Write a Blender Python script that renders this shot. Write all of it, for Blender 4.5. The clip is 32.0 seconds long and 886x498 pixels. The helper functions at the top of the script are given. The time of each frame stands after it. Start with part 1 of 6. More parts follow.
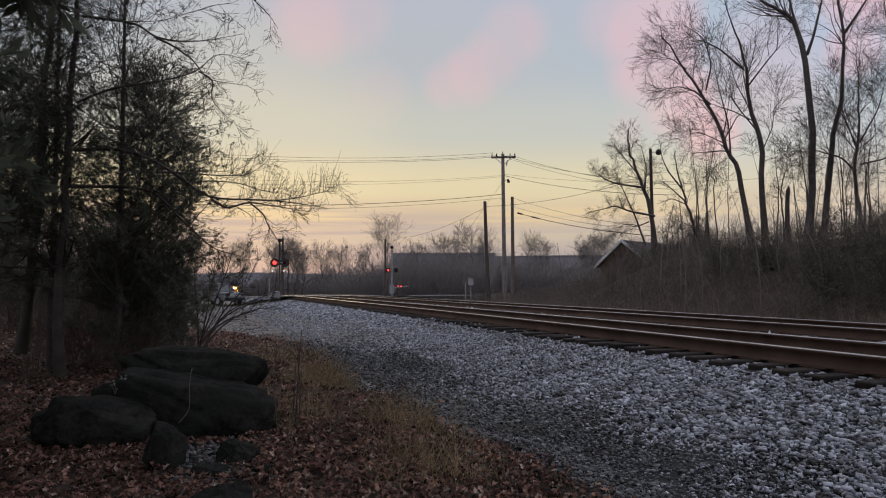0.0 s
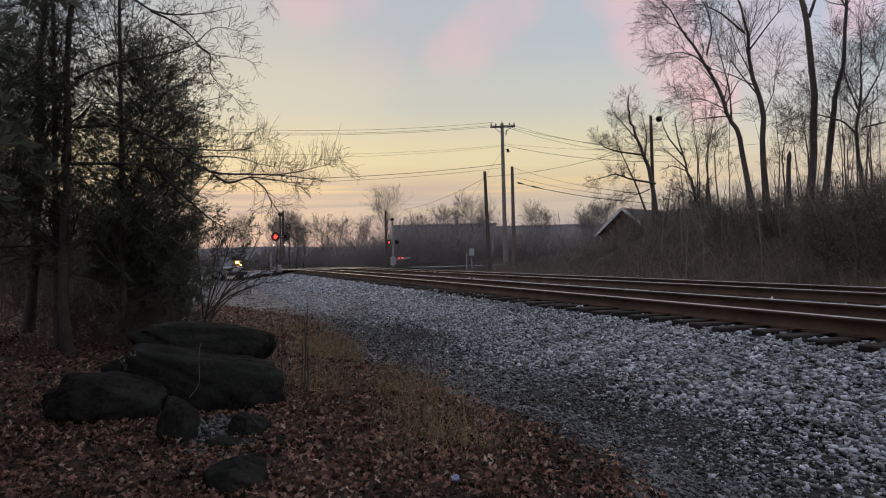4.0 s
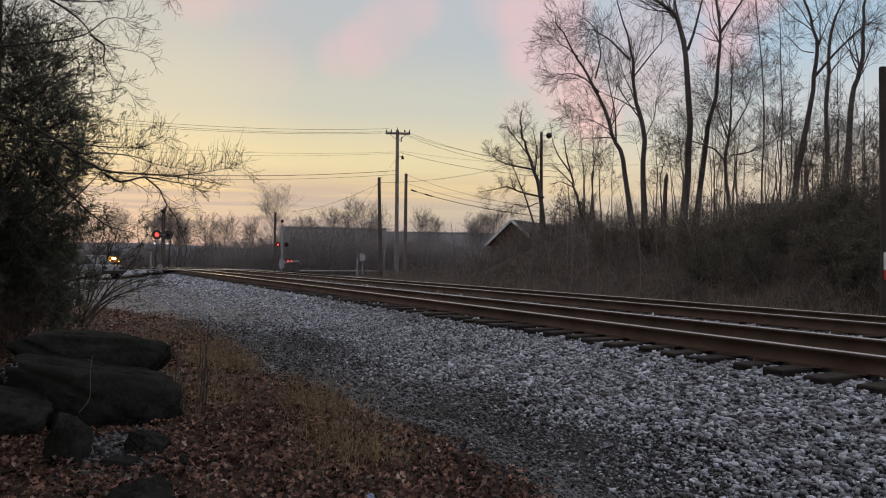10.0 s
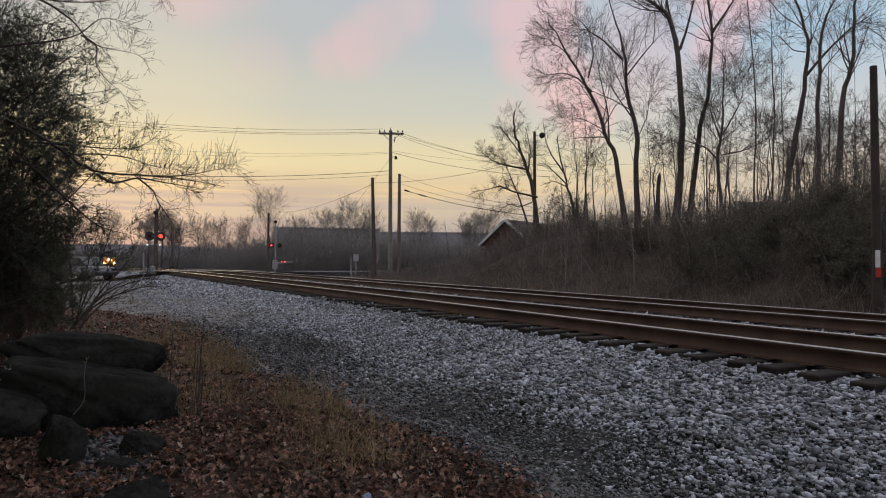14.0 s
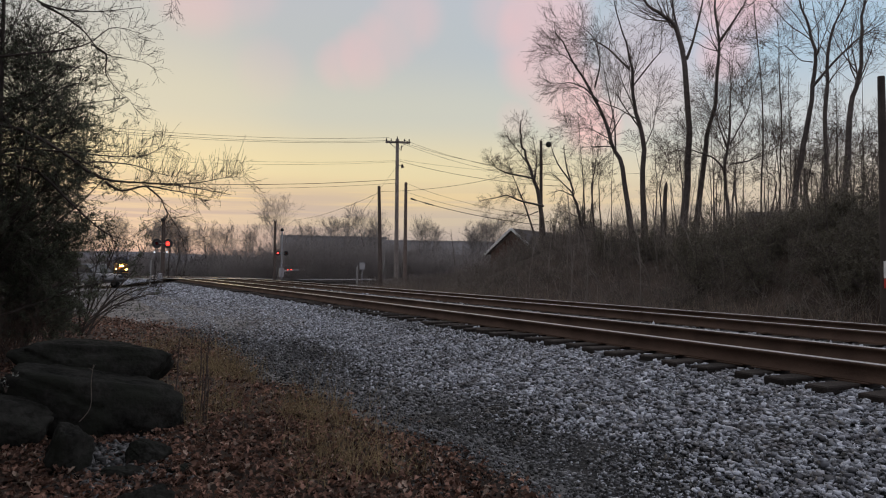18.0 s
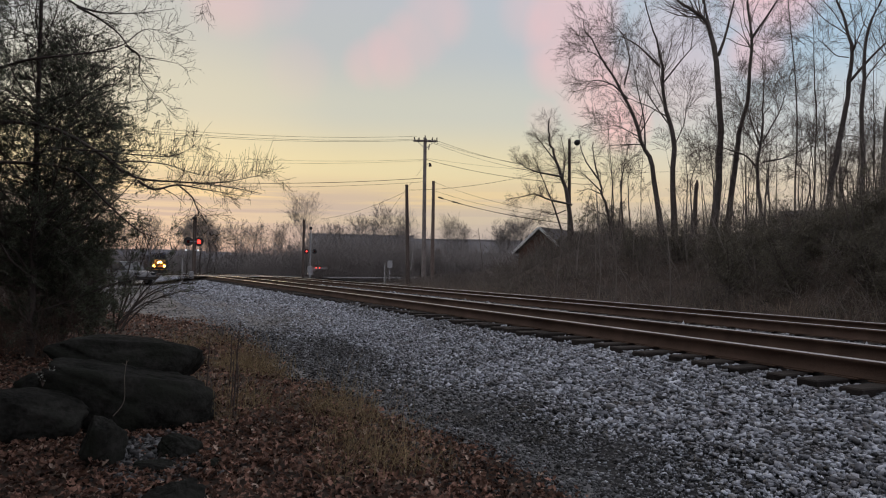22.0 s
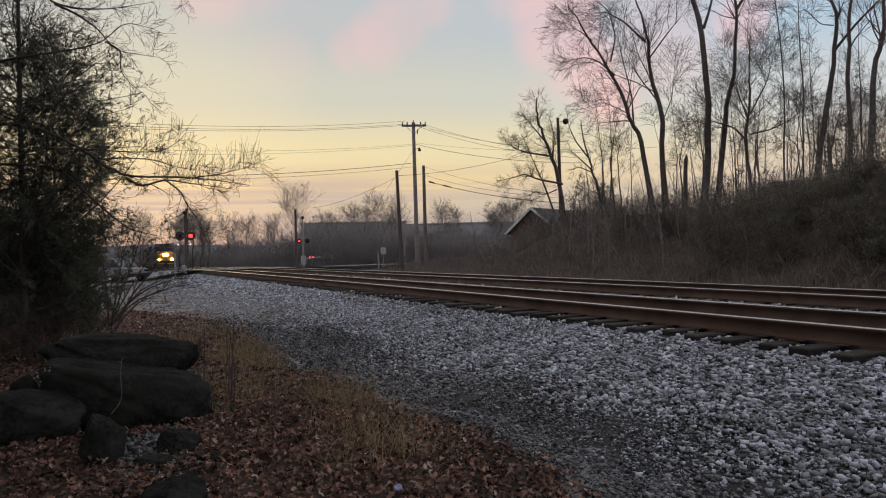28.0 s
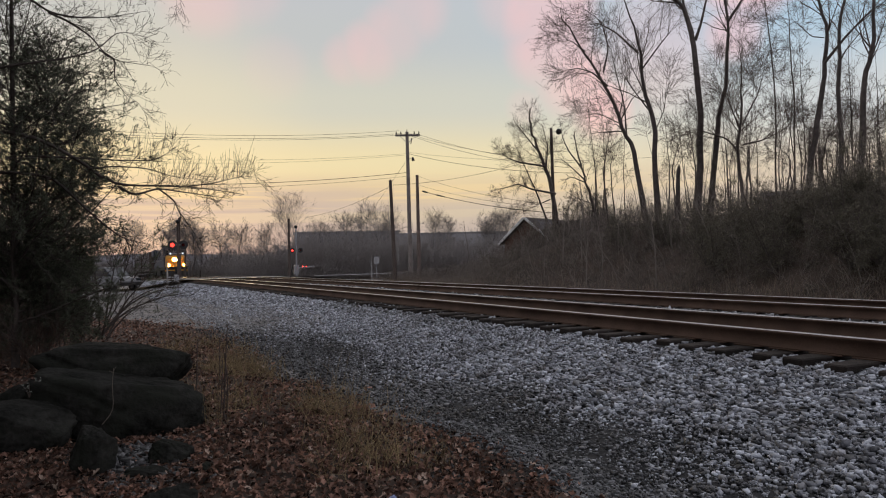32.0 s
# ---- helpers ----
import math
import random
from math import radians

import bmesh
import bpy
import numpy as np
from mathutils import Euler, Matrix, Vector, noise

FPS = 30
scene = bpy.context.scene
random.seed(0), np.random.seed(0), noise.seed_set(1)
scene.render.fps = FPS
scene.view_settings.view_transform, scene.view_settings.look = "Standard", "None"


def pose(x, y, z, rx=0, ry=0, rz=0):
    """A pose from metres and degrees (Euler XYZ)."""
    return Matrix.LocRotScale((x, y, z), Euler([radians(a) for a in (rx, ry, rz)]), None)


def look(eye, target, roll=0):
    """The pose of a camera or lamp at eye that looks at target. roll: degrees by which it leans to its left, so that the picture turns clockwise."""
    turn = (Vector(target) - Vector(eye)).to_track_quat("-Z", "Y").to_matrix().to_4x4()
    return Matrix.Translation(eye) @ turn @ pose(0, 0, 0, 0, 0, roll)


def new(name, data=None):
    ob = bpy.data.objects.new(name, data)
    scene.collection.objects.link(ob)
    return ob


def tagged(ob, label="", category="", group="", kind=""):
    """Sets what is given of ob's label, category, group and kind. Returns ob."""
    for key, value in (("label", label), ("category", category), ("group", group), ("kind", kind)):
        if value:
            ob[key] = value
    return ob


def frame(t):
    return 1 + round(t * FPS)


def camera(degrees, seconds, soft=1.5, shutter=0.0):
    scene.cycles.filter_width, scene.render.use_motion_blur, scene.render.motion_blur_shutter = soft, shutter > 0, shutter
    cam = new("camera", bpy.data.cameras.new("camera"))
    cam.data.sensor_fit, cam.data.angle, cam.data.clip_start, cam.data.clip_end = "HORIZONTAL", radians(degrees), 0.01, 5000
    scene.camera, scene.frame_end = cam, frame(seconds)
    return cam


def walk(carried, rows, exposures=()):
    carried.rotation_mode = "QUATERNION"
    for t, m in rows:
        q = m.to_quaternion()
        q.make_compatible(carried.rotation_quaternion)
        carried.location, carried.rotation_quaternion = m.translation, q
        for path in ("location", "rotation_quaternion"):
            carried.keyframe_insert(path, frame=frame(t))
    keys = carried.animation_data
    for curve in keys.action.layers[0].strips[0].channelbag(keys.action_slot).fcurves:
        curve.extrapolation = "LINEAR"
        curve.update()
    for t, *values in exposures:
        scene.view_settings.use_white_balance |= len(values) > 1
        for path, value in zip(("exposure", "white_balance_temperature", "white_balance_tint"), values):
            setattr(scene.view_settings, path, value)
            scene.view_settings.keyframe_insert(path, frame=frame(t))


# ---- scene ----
cam = camera(64.3, 32.0, soft=1.1)


def shot(x, y, z, yaw, pitch, roll):
    return pose(x, y, z, 90 + pitch, 0, yaw) @ pose(0, 0, 0, 0, 0, roll)


# seconds, place, yaw, pitch, roll of the hand-held camera
PATH = [
    (0, 0.277, -0.028, 1.394, -18.23, 3.20, -0.21),
    (0.5, 0.280, -0.030, 1.391, -18.48, 3.19, -0.24),
    (1, 0.279, -0.032, 1.393, -18.81, 3.13, -0.28),
    (1.5, 0.279, -0.028, 1.392, -18.95, 2.94, -0.30),
    (2, 0.276, -0.029, 1.388, -18.94, 2.79, -0.26),
    (2.5, 0.275, -0.026, 1.386, -18.91, 2.73, -0.29),
    (3, 0.271, -0.020, 1.385, -18.73, 2.52, -0.47),
    (3.5, 0.266, -0.027, 1.389, -17.66, 1.69, -1.08),
    (5.5, 0.058, 0.004, 1.461, -21.77, -1.10, -1.49),
    (6, 0.034, -0.066, 1.480, -22.20, -1.26, -0.98),
    (6.5, 0.028, -0.060, 1.500, -22.25, -0.64, -0.51),
    (7, 0.022, -0.032, 1.504, -22.94, 0.37, 0.06),
    (7.5, 0.019, -0.024, 1.506, -24.14, 0.99, 0.40),
    (8, 0.015, -0.014, 1.499, -25.27, 1.08, 0.43),
    (8.5, 0.007, -0.007, 1.499, -26.25, 0.96, 0.51),
    (9, 0.015, -0.003, 1.499, -26.92, 0.91, 0.57),
    (9.5, 0.014, -0.003, 1.501, -27.20, 1.02, 0.64),
    (10, 0.010, -0.004, 1.505, -27.21, 1.20, 0.63),
    (10.5, 0.005, -0.004, 1.502, -27.22, 1.42, 0.68),
    (11, 0.001, -0.003, 1.503, -27.24, 1.52, 0.75),
    (11.5, 0.000, 0.005, 1.502, -27.22, 1.49, 0.75),
    (12, -0.000, 0.007, 1.501, -27.16, 1.38, 0.72),
    (12.5, 0.003, 0.013, 1.498, -27.19, 1.30, 0.68),
    (13, -0.001, 0.001, 1.501, -27.30, 1.25, 0.62),
    (13.5, -0.006, 0.005, 1.501, -27.50, 1.19, 0.50),
    (14, -0.004, -0.002, 1.501, -27.73, 1.21, 0.35),
    (14.5, -0.003, -0.013, 1.504, -27.97, 1.34, 0.25),
    (16.5, -0.007, -0.011, 1.508, -27.77, 1.79, 0.39),
    (17, -0.008, -0.012, 1.507, -27.54, 1.83, 0.55),
    (17.5, -0.007, -0.009, 1.509, -27.35, 1.85, 0.60),
    (18, -0.007, -0.006, 1.506, -27.23, 1.90, 0.62),
    (18.5, -0.004, -0.011, 1.507, -27.21, 1.96, 0.52),
    (19, -0.003, -0.014, 1.508, -27.39, 2.12, 0.31),
    (19.5, -0.003, -0.020, 1.511, -27.43, 2.26, -0.01),
    (20, -0.001, -0.016, 1.509, -26.98, 2.37, -0.30),
    (20.5, -0.004, -0.010, 1.512, -26.00, 2.39, -0.12),
    (21, -0.016, -0.008, 1.510, -25.12, 2.33, 0.42),
    (21.5, -0.014, -0.006, 1.509, -24.82, 2.07, 0.81),
    (22, -0.007, -0.011, 1.504, -25.00, 1.76, 0.83),
    (22.5, -0.012, -0.013, 1.508, -25.27, 1.50, 0.80),
    (23, -0.006, -0.014, 1.505, -25.49, 1.45, 0.68),
    (23.5, -0.008, -0.017, 1.504, -25.95, 1.42, 0.36),
    (24, 0.001, -0.024, 1.503, -26.63, 1.41, 0.06),
    (24.5, -0.007, -0.034, 1.506, -27.26, 1.35, -0.02),
    (26.5, 0.009, -0.043, 1.509, -28.74, -0.63, 0.43),
    (27, 0.004, -0.045, 1.505, -27.27, -0.65, -0.79),
    (27.5, 0.005, -0.052, 1.510, -26.11, 0.02, -1.52),
    (28, 0.012, -0.036, 1.511, -25.53, 0.46, -1.50),
    (28.5, 0.007, -0.038, 1.506, -25.28, 0.33, -1.42),
    (29, 0.011, -0.035, 1.505, -25.24, 0.03, -1.26),
    (29.5, 0.008, -0.031, 1.507, -25.25, -0.14, -1.12),
    (30, 0.006, -0.025, 1.507, -25.26, -0.08, -0.98),
    (30.5, 0.002, -0.022, 1.510, -25.35, 0.35, -0.96),
    (31, 0.007, -0.022, 1.510, -25.56, 0.83, -1.07),
    (31.5, 0.003, -0.029, 1.510, -25.90, 1.11, -1.20),
    (32, 0.005, -0.021, 1.512, -26.10, 1.22, -1.40),
]
EXPOSURES = [(0.0, 0.0, 6180, 12), (3.5, 0.0, 6180, 12), (5.5, 0.25, 6500, 10), (7.0, 0.2, 6500, 10), (9.0, 0.09, 6500, 10), (24.5, 0.07, 6450, 10), (26.5, 0.14, 6500, 10), (32.0, 0.14, 6550, 10)]
walk(cam, [(t, shot(*row)) for t, *row in PATH], EXPOSURES)

# ---- world and light: dusk, the sun just under the horizon behind the crossing ----
SUN_BEARING = 4.0


def make_world():
    w = bpy.data.worlds.new("dusk_sky")
    w.use_nodes = True
    scene.world = w
    nt = w.node_tree
    nt.nodes.clear()
    N, L = nt.nodes.new, nt.links.new
    out, bg = N("ShaderNodeOutputWorld"), N("ShaderNodeBackground")
    co = N("ShaderNodeTexCoord")
    sep = N("ShaderNodeSeparateXYZ")
    L(co.outputs["Generated"], sep.inputs[0])

    def mth(op, a, b=None, c=None):
        n = N("ShaderNodeMath")
        n.operation = op
        for i, v in enumerate((a, b, c)):
            if v is None:
                continue
            if isinstance(v, (int, float)):
                n.inputs[i].default_value = v
            else:
                L(v, n.inputs[i])
        return n.outputs[0]

    def ramp(fac, stops, mode="EASE"):
        n = N("ShaderNodeValToRGB")
        n.color_ramp.interpolation = mode
        e = n.color_ramp.elements
        while len(e) < len(stops):
            e.new(0.5)
        for s, (p, c) in zip(e, stops):
            s.position, s.color = p, (*c, 1)
        L(fac, n.inputs[0])
        return n.outputs[0]

    def mix(fac, a, b, mode="MIX"):
        n = N("ShaderNodeMix")
        n.data_type, n.blend_type = "RGBA", mode
        for i, v in ((0, fac), (6, a), (7, b)):
            if isinstance(v, (int, float)):
                n.inputs[i].default_value = v
            elif isinstance(v, tuple):
                n.inputs[i].default_value = (*v, 1)
            else:
                L(v, n.inputs[i])
        return n.outputs[2]

    z = sep.outputs[2]
    # how near the direction is to the sunset, from -1 to 1
    sb = radians(SUN_BEARING)
    toward = mth("ADD", mth("MULTIPLY", sep.outputs[0], math.sin(sb)), mth("MULTIPLY", sep.outputs[1], math.cos(sb)))
    # the elevation, wobbled a little
    el = mth("MULTIPLY", z, 2.0)
    warm = ramp(el, [(0.0, (0.285, 0.262, 0.268)), (0.09, (0.385, 0.335, 0.3)), (0.145, (0.475, 0.4, 0.305)), (0.20, (0.62, 0.475, 0.27)), (0.29, (0.63, 0.54, 0.325)),
                     (0.44, (0.48, 0.475, 0.4)), (0.62, (0.41, 0.422, 0.42)), (0.80, (0.405, 0.412, 0.44)), (1.0, (0.48, 0.47, 0.51))])
    mid = ramp(el, [(0.0, (0.37, 0.31, 0.28)), (0.2, (0.57, 0.48, 0.37)), (0.38, (0.47, 0.49, 0.5)), (0.6, (0.34, 0.45, 0.55)), (1.0, (0.46, 0.47, 0.53))])
    cool = ramp(el, [(0.0, (0.34, 0.30, 0.33)), (0.16, (0.42, 0.37, 0.41)), (0.4, (0.40, 0.41, 0.48)), (1.0, (0.44, 0.44, 0.50))])

    def band(lo, hi):
        n = N("ShaderNodeMapRange")
        n.interpolation_type = "SMOOTHSTEP"
        L(toward, n.inputs[0])
        n.inputs[1].default_value, n.inputs[2].default_value = lo, hi
        return n.outputs[0]

    base = mix(band(0.58, 0.98), mix(band(-0.5, 0.45), cool, mid), warm)
    # the afterglow round the place where the sun went down
    way = N("ShaderNodeVectorMath")
    way.operation = "DOT_PRODUCT"
    L(co.outputs["Generated"], way.inputs[0])
    way.inputs[1].default_value = polar_way(3, 10)
    lobe = N("ShaderNodeMapRange")
    lobe.interpolation_type = "SMOOTHSTEP"
    L(way.outputs["Value"], lobe.inputs[0])
    lobe.inputs[1].default_value, lobe.inputs[2].default_value, lobe.inputs[4].default_value = math.cos(radians(14)), 1.0, 0.28
    base = mix(lobe.outputs[0], base, (0.74, 0.62, 0.37))
    # low grey-mauve streaks of cloud over the horizon
    mp = N("ShaderNodeMapping")
    mp.inputs["Scale"].default_value = (1.2, 1.2, 34)
    L(co.outputs["Generated"], mp.inputs[0])
    n1 = N("ShaderNodeTexNoise")
    n1.inputs["Scale"].default_value, n1.inputs["Detail"].default_value = 2.2, 5
    L(mp.outputs[0], n1.inputs[0])
    low = ramp(el, [(0.0, (0.5,) * 3), (0.09, (0.75,) * 3), (0.14, (1,) * 3), (0.2, (0.85,) * 3), (0.235, (0.3,) * 3), (0.27, (0,) * 3)])
    streak = mth("MULTIPLY", ramp(n1.outputs[0], [(0.4, (0,) * 3), (0.54, (1,) * 3)]), low)
    nigh = N("ShaderNodeVectorMath")
    nigh.operation = "DOT_PRODUCT"
    L(co.outputs["Generated"], nigh.inputs[0])
    nigh.inputs[1].default_value = polar_way(6, 5)
    thick = N("ShaderNodeMapRange")
    thick.interpolation_type = "SMOOTHSTEP"
    L(nigh.outputs["Value"], thick.inputs[0])
    thick.inputs[1].default_value, thick.inputs[2].default_value = math.cos(radians(20)), math.cos(radians(8))
    thick.inputs[3].default_value, thick.inputs[4].default_value = 0.4, 0.78
    base = mix(mth("MULTIPLY", streak, thick.outputs[0]), base, (0.385, 0.325, 0.305))
    # pink cloud wisps higher up, frayed by noise
    n2 = N("ShaderNodeTexNoise")
    n2.inputs["Scale"].default_value, n2.inputs["Detail"].default_value = 5.5, 5
    mp2 = N("ShaderNodeMapping")
    mp2.inputs["Rotation"].default_value, mp2.inputs["Scale"].default_value = (0.3, 0.5, 0.2), (1.6, 1.0, 0.8)
    L(co.outputs["Generated"], mp2.inputs[0])
    L(mp2.outputs[0], n2.inputs[0])
    fray = ramp(n2.outputs[0], [(0.36, (0,) * 3), (0.62, (1,) * 3)])
    total = None
    for bearing, elev, size, amount in CLOUDS:
        c = polar_way(bearing, elev)
        dot = N("ShaderNodeVectorMath")
        dot.operation = "DOT_PRODUCT"
        L(co.outputs["Generated"], dot.inputs[0])
        dot.inputs[1].default_value = c
        r = N("ShaderNodeMapRange")
        r.interpolation_type = "SMOOTHSTEP"
        L(dot.outputs["Value"], r.inputs[0])
        r.inputs[1].default_value, r.inputs[2].default_value, r.inputs[4].default_value = math.cos(radians(size)), 1.0, amount
        total = r.outputs[0] if total is None else mth("MAXIMUM", total, r.outputs[0])
    base = mix(mth("MULTIPLY", mth("MULTIPLY_ADD", fray, 0.4, 0.6), total), base, (0.78, 0.43, 0.425))
    # the open sky overhead, out of view, brightened to lift the light below
    high = N("ShaderNodeMapRange")
    high.interpolation_type = "SMOOTHSTEP"
    L(z, high.inputs[0])
    high.inputs[1].default_value, high.inputs[2].default_value = 0.4, 0.75
    base = mix(high.outputs[0], base, (0.56, 0.56, 0.61))
    # the clear sky's own light
    sky = N("ShaderNodeTexSky")
    sky.sky_type, sky.sun_disc = "NISHITA", False
    sky.sun_elevation, sky.sun_rotation = radians(0.5), radians(SUN_BEARING)
    total = mix(1.0, base, mix(1.0, sky.outputs[0], (0.012, 0.012, 0.012), "MULTIPLY"), "ADD")
    L(total, bg.inputs[0])
    bg.inputs[1].default_value = 1.18
    L(bg.outputs[0], out.inputs[0])


# sunset-lit clouds: bearing, elevation, half width in degrees, strength
CLOUDS = [(7.8, 21.0, 4.2, 0.34), (11.0, 21.6, 3.6, 0.24), (18.7, 16.3, 2.4, 0.26), (20.6, 16.9, 3.0, 0.42), (22.4, 18.3, 3.0, 0.34), (24.2, 20.0, 3.2, 0.28), (13, 15.5, 3.0, 0.12), (32.6, 20.4, 3.6, 0.3),
          (35.0, 19.6, 4.6, 0.76), (35.3, 16.9, 4.2, 0.74), (37.0, 14.4, 3.8, 0.66), (39.1, 11.9, 3.0, 0.65), (33.0, 12.4, 1.8, 0.25), (48.9, 16.4, 2.6, 0.65), (50, 20.2, 4.0, 0.75), (43.5, 16, 6, 0.25), (-30, 30, 14, 0.3),
          (70, 28, 14, 0.3), (120, 35, 20, 0.25), (10, 48, 18, 0.3)]


def polar_way(bearing, elev):
    b, e = radians(bearing), radians(elev)
    return (math.cos(e) * math.sin(b), math.cos(e) * math.cos(b), math.sin(e))


make_world()
sun = new("sun", bpy.data.lights.new("sun", "SUN"))
sun.data.energy, sun.data.angle, sun.data.color = 0.25, radians(14), (1.0, 0.72, 0.42)
sun.matrix_world = look((0, 0, 50), (-100 * math.sin(radians(SUN_BEARING)), -100 * math.cos(radians(SUN_BEARING)), 42))

# ---- materials ----


def mat(name, a, b, rough=0.9, scale=6.0, bump=0.3, metal=0.0, spread=0.0, fine=60.0, detail=6, spec=0.3, thin=0.0, deep=0.02, third=None):
    """Two tones mixed by noise at two scales, with a fine relief; spread varies it from piece to piece."""
    m = bpy.data.materials.new(name)
    m.use_nodes = True
    nt = m.node_tree
    N, L = nt.nodes.new, nt.links.new
    p = nt.nodes["Principled BSDF"]
    p.inputs["Roughness"].default_value, p.inputs["Metallic"].default_value = rough, metal
    p.inputs["Specular IOR Level"].default_value = spec
    co = N("ShaderNodeTexCoord")
    n1, n2 = N("ShaderNodeTexNoise"), N("ShaderNodeTexNoise")
    for n, s in ((n1, scale), (n2, fine)):
        n.inputs["Scale"].default_value, n.inputs["Detail"].default_value = s, detail
        L(co.outputs["Object"], n.inputs[0])
    add = N("ShaderNodeMath")
    add.operation = "MULTIPLY_ADD"
    L(n2.outputs[0], add.inputs[0])
    add.inputs[1].default_value = 0.5
    L(n1.outputs[0], add.inputs[2])
    mr = N("ShaderNodeMapRange")
    mr.inputs[1].default_value, mr.inputs[2].default_value = 0.45, 1.05
    L(add.outputs[0], mr.inputs[0])
    mx = N("ShaderNodeMix")
    mx.data_type = "RGBA"
    mx.inputs[6].default_value, mx.inputs[7].default_value = (*a, 1), (*b, 1)
    L(mr.outputs[0], mx.inputs[0])
    col = mx.outputs[2]
    if third:
        # patches of a third tone: moss, lichen, stains
        n3, r3, m3 = N("ShaderNodeTexNoise"), N("ShaderNodeMapRange"), N("ShaderNodeMix")
        n3.inputs["Scale"].default_value, n3.inputs["Detail"].default_value = scale * 0.8, 8
        off = N("ShaderNodeVectorMath")
        off.inputs[1].default_value = (7.3, 1.9, 4.4)
        L(co.outputs["Object"], off.inputs[0])
        L(off.outputs[0], n3.inputs[0])
        r3.inputs[1].default_value, r3.inputs[2].default_value = 0.52, 0.66
        L(n3.outputs[0], r3.inputs[0])
        m3.data_type = "RGBA"
        m3.inputs[7].default_value = (*third, 1)
        L(r3.outputs[0], m3.inputs[0])
        L(col, m3.inputs[6])
        col = m3.outputs[2]
    if spread:
        geo, ob = N("ShaderNodeNewGeometry"), N("ShaderNodeObjectInfo")
        s = N("ShaderNodeMath")
        L(geo.outputs["Random Per Island"], s.inputs[0])
        L(ob.outputs["Random"], s.inputs[1])
        fr = N("ShaderNodeMath")
        fr.operation = "FRACT"
        L(s.outputs[0], fr.inputs[0])
        r = N("ShaderNodeMapRange")
        r.inputs[3].default_value, r.inputs[4].default_value = 1 - spread, 1 + spread
        L(fr.outputs[0], r.inputs[0])
        mu = N("ShaderNodeMix")
        mu.data_type, mu.blend_type = "RGBA", "MULTIPLY"
        mu.inputs[0].default_value = 1
        L(col, mu.inputs[6])
        L(r.outputs[0], mu.inputs[7])
        col = mu.outputs[2]
    L(col, p.inputs["Base Color"])
    if thin:
        tr, ms = N("ShaderNodeBsdfTranslucent"), N("ShaderNodeMixShader")
        L(col, tr.inputs[0])
        ms.inputs[0].default_value = thin
        L(p.outputs[0], ms.inputs[1])
        L(tr.outputs[0], ms.inputs[2])
        L(ms.outputs[0], nt.nodes["Material Output"].inputs[0])
    if bump:
        bp = N("ShaderNodeBump")
        bp.inputs["Strength"].default_value, bp.inputs["Distance"].default_value = bump, deep
        L(add.outputs[0], bp.inputs["Height"])
        L(bp.outputs[0], p.inputs["Normal"])
    return m


def glow(name, colour, strength):
    m = bpy.data.materials.new(name)
    m.use_nodes = True
    p = m.node_tree.nodes["Principled BSDF"]
    p.inputs["Base Color"].default_value = (*[0.5 * c for c in colour], 1)
    p.inputs["Emission Color"].default_value = (*colour, 1)
    p.inputs["Emission Strength"].default_value = strength
    return m


def glass(name):
    m = bpy.data.materials.new(name)
    m.use_nodes = True
    p = m.node_tree.nodes["Principled BSDF"]
    p.inputs["Base Color"].default_value = (0.02, 0.025, 0.03, 1)
    p.inputs["Roughness"].default_value = 0.08
    p.inputs["Specular IOR Level"].default_value = 0.6
    return m


M_SOIL = mat("soil", (0.02, 0.014, 0.011), (0.085, 0.06, 0.046), 1.0, 1.2, 0.6, fine=25)
M_PALE_DIRT = mat("pale_packed_dirt", (0.065, 0.061, 0.058), (0.27, 0.26, 0.253), 0.85, 0.9, 0.8, fine=35, third=(0.1, 0.085, 0.075))
M_DIRT_GRAVEL = mat("fine_gravel", (0.03, 0.03, 0.031), (0.17, 0.17, 0.172), 0.7, 1.3, 1.0, fine=45, spec=0.5)
# bed under the stones, near-black: the shade of the gaps is in its colour
M_GAP_SHADE_BED = mat("gap_shade_bed", (0.008, 0.008, 0.009), (0.045, 0.045, 0.046), 0.95, 3, 1.0, fine=30)
M_STONE = mat("ballast_stone", (0.2, 0.212, 0.238), (0.4, 0.42, 0.465), 0.55, 5, 0.15, spread=0.98, fine=50, spec=0.5, third=(0.14, 0.138, 0.146))
M_SILTED_SHADED = mat("silted_shaded_stone", (0.09, 0.092, 0.097), (0.19, 0.195, 0.205), 0.65, 3, 0.15, spread=0.92, fine=50, spec=0.5, third=(0.06, 0.055, 0.048))
M_DIRTCHIP = mat("dusty_stone_chip", (0.12, 0.118, 0.118), (0.28, 0.275, 0.275), 0.85, 5, 0.1, spread=0.5)
M_LEAF = mat("fallen_leaf", (0.058, 0.034, 0.027), (0.3, 0.172, 0.126), 0.75, 3, 0.2, spec=0.2, spread=0.95, fine=30, thin=0.15)
M_PALELEAF = mat("bleached_leaf", (0.3, 0.22, 0.17), (0.55, 0.42, 0.34), 0.7, 3, 0.2, spec=0.3, spread=0.4, fine=30, thin=0.15)
M_ROCK = mat("boulder_rock", (0.003, 0.0033, 0.003), (0.045, 0.045, 0.04), 0.9, 3.2, 0.8, fine=26, deep=0.03, third=(0.024, 0.026, 0.021), spec=0.06)
M_CHIP = mat("dark_stone_chip", (0.03, 0.03, 0.03), (0.13, 0.13, 0.13), 0.9, 6, 0.3, spread=0.8)
M_RAIL = mat("rusty_rail", (0.06, 0.039, 0.029), (0.135, 0.088, 0.066), 0.95, 2, 0.3, spread=0.1, spec=0.12)
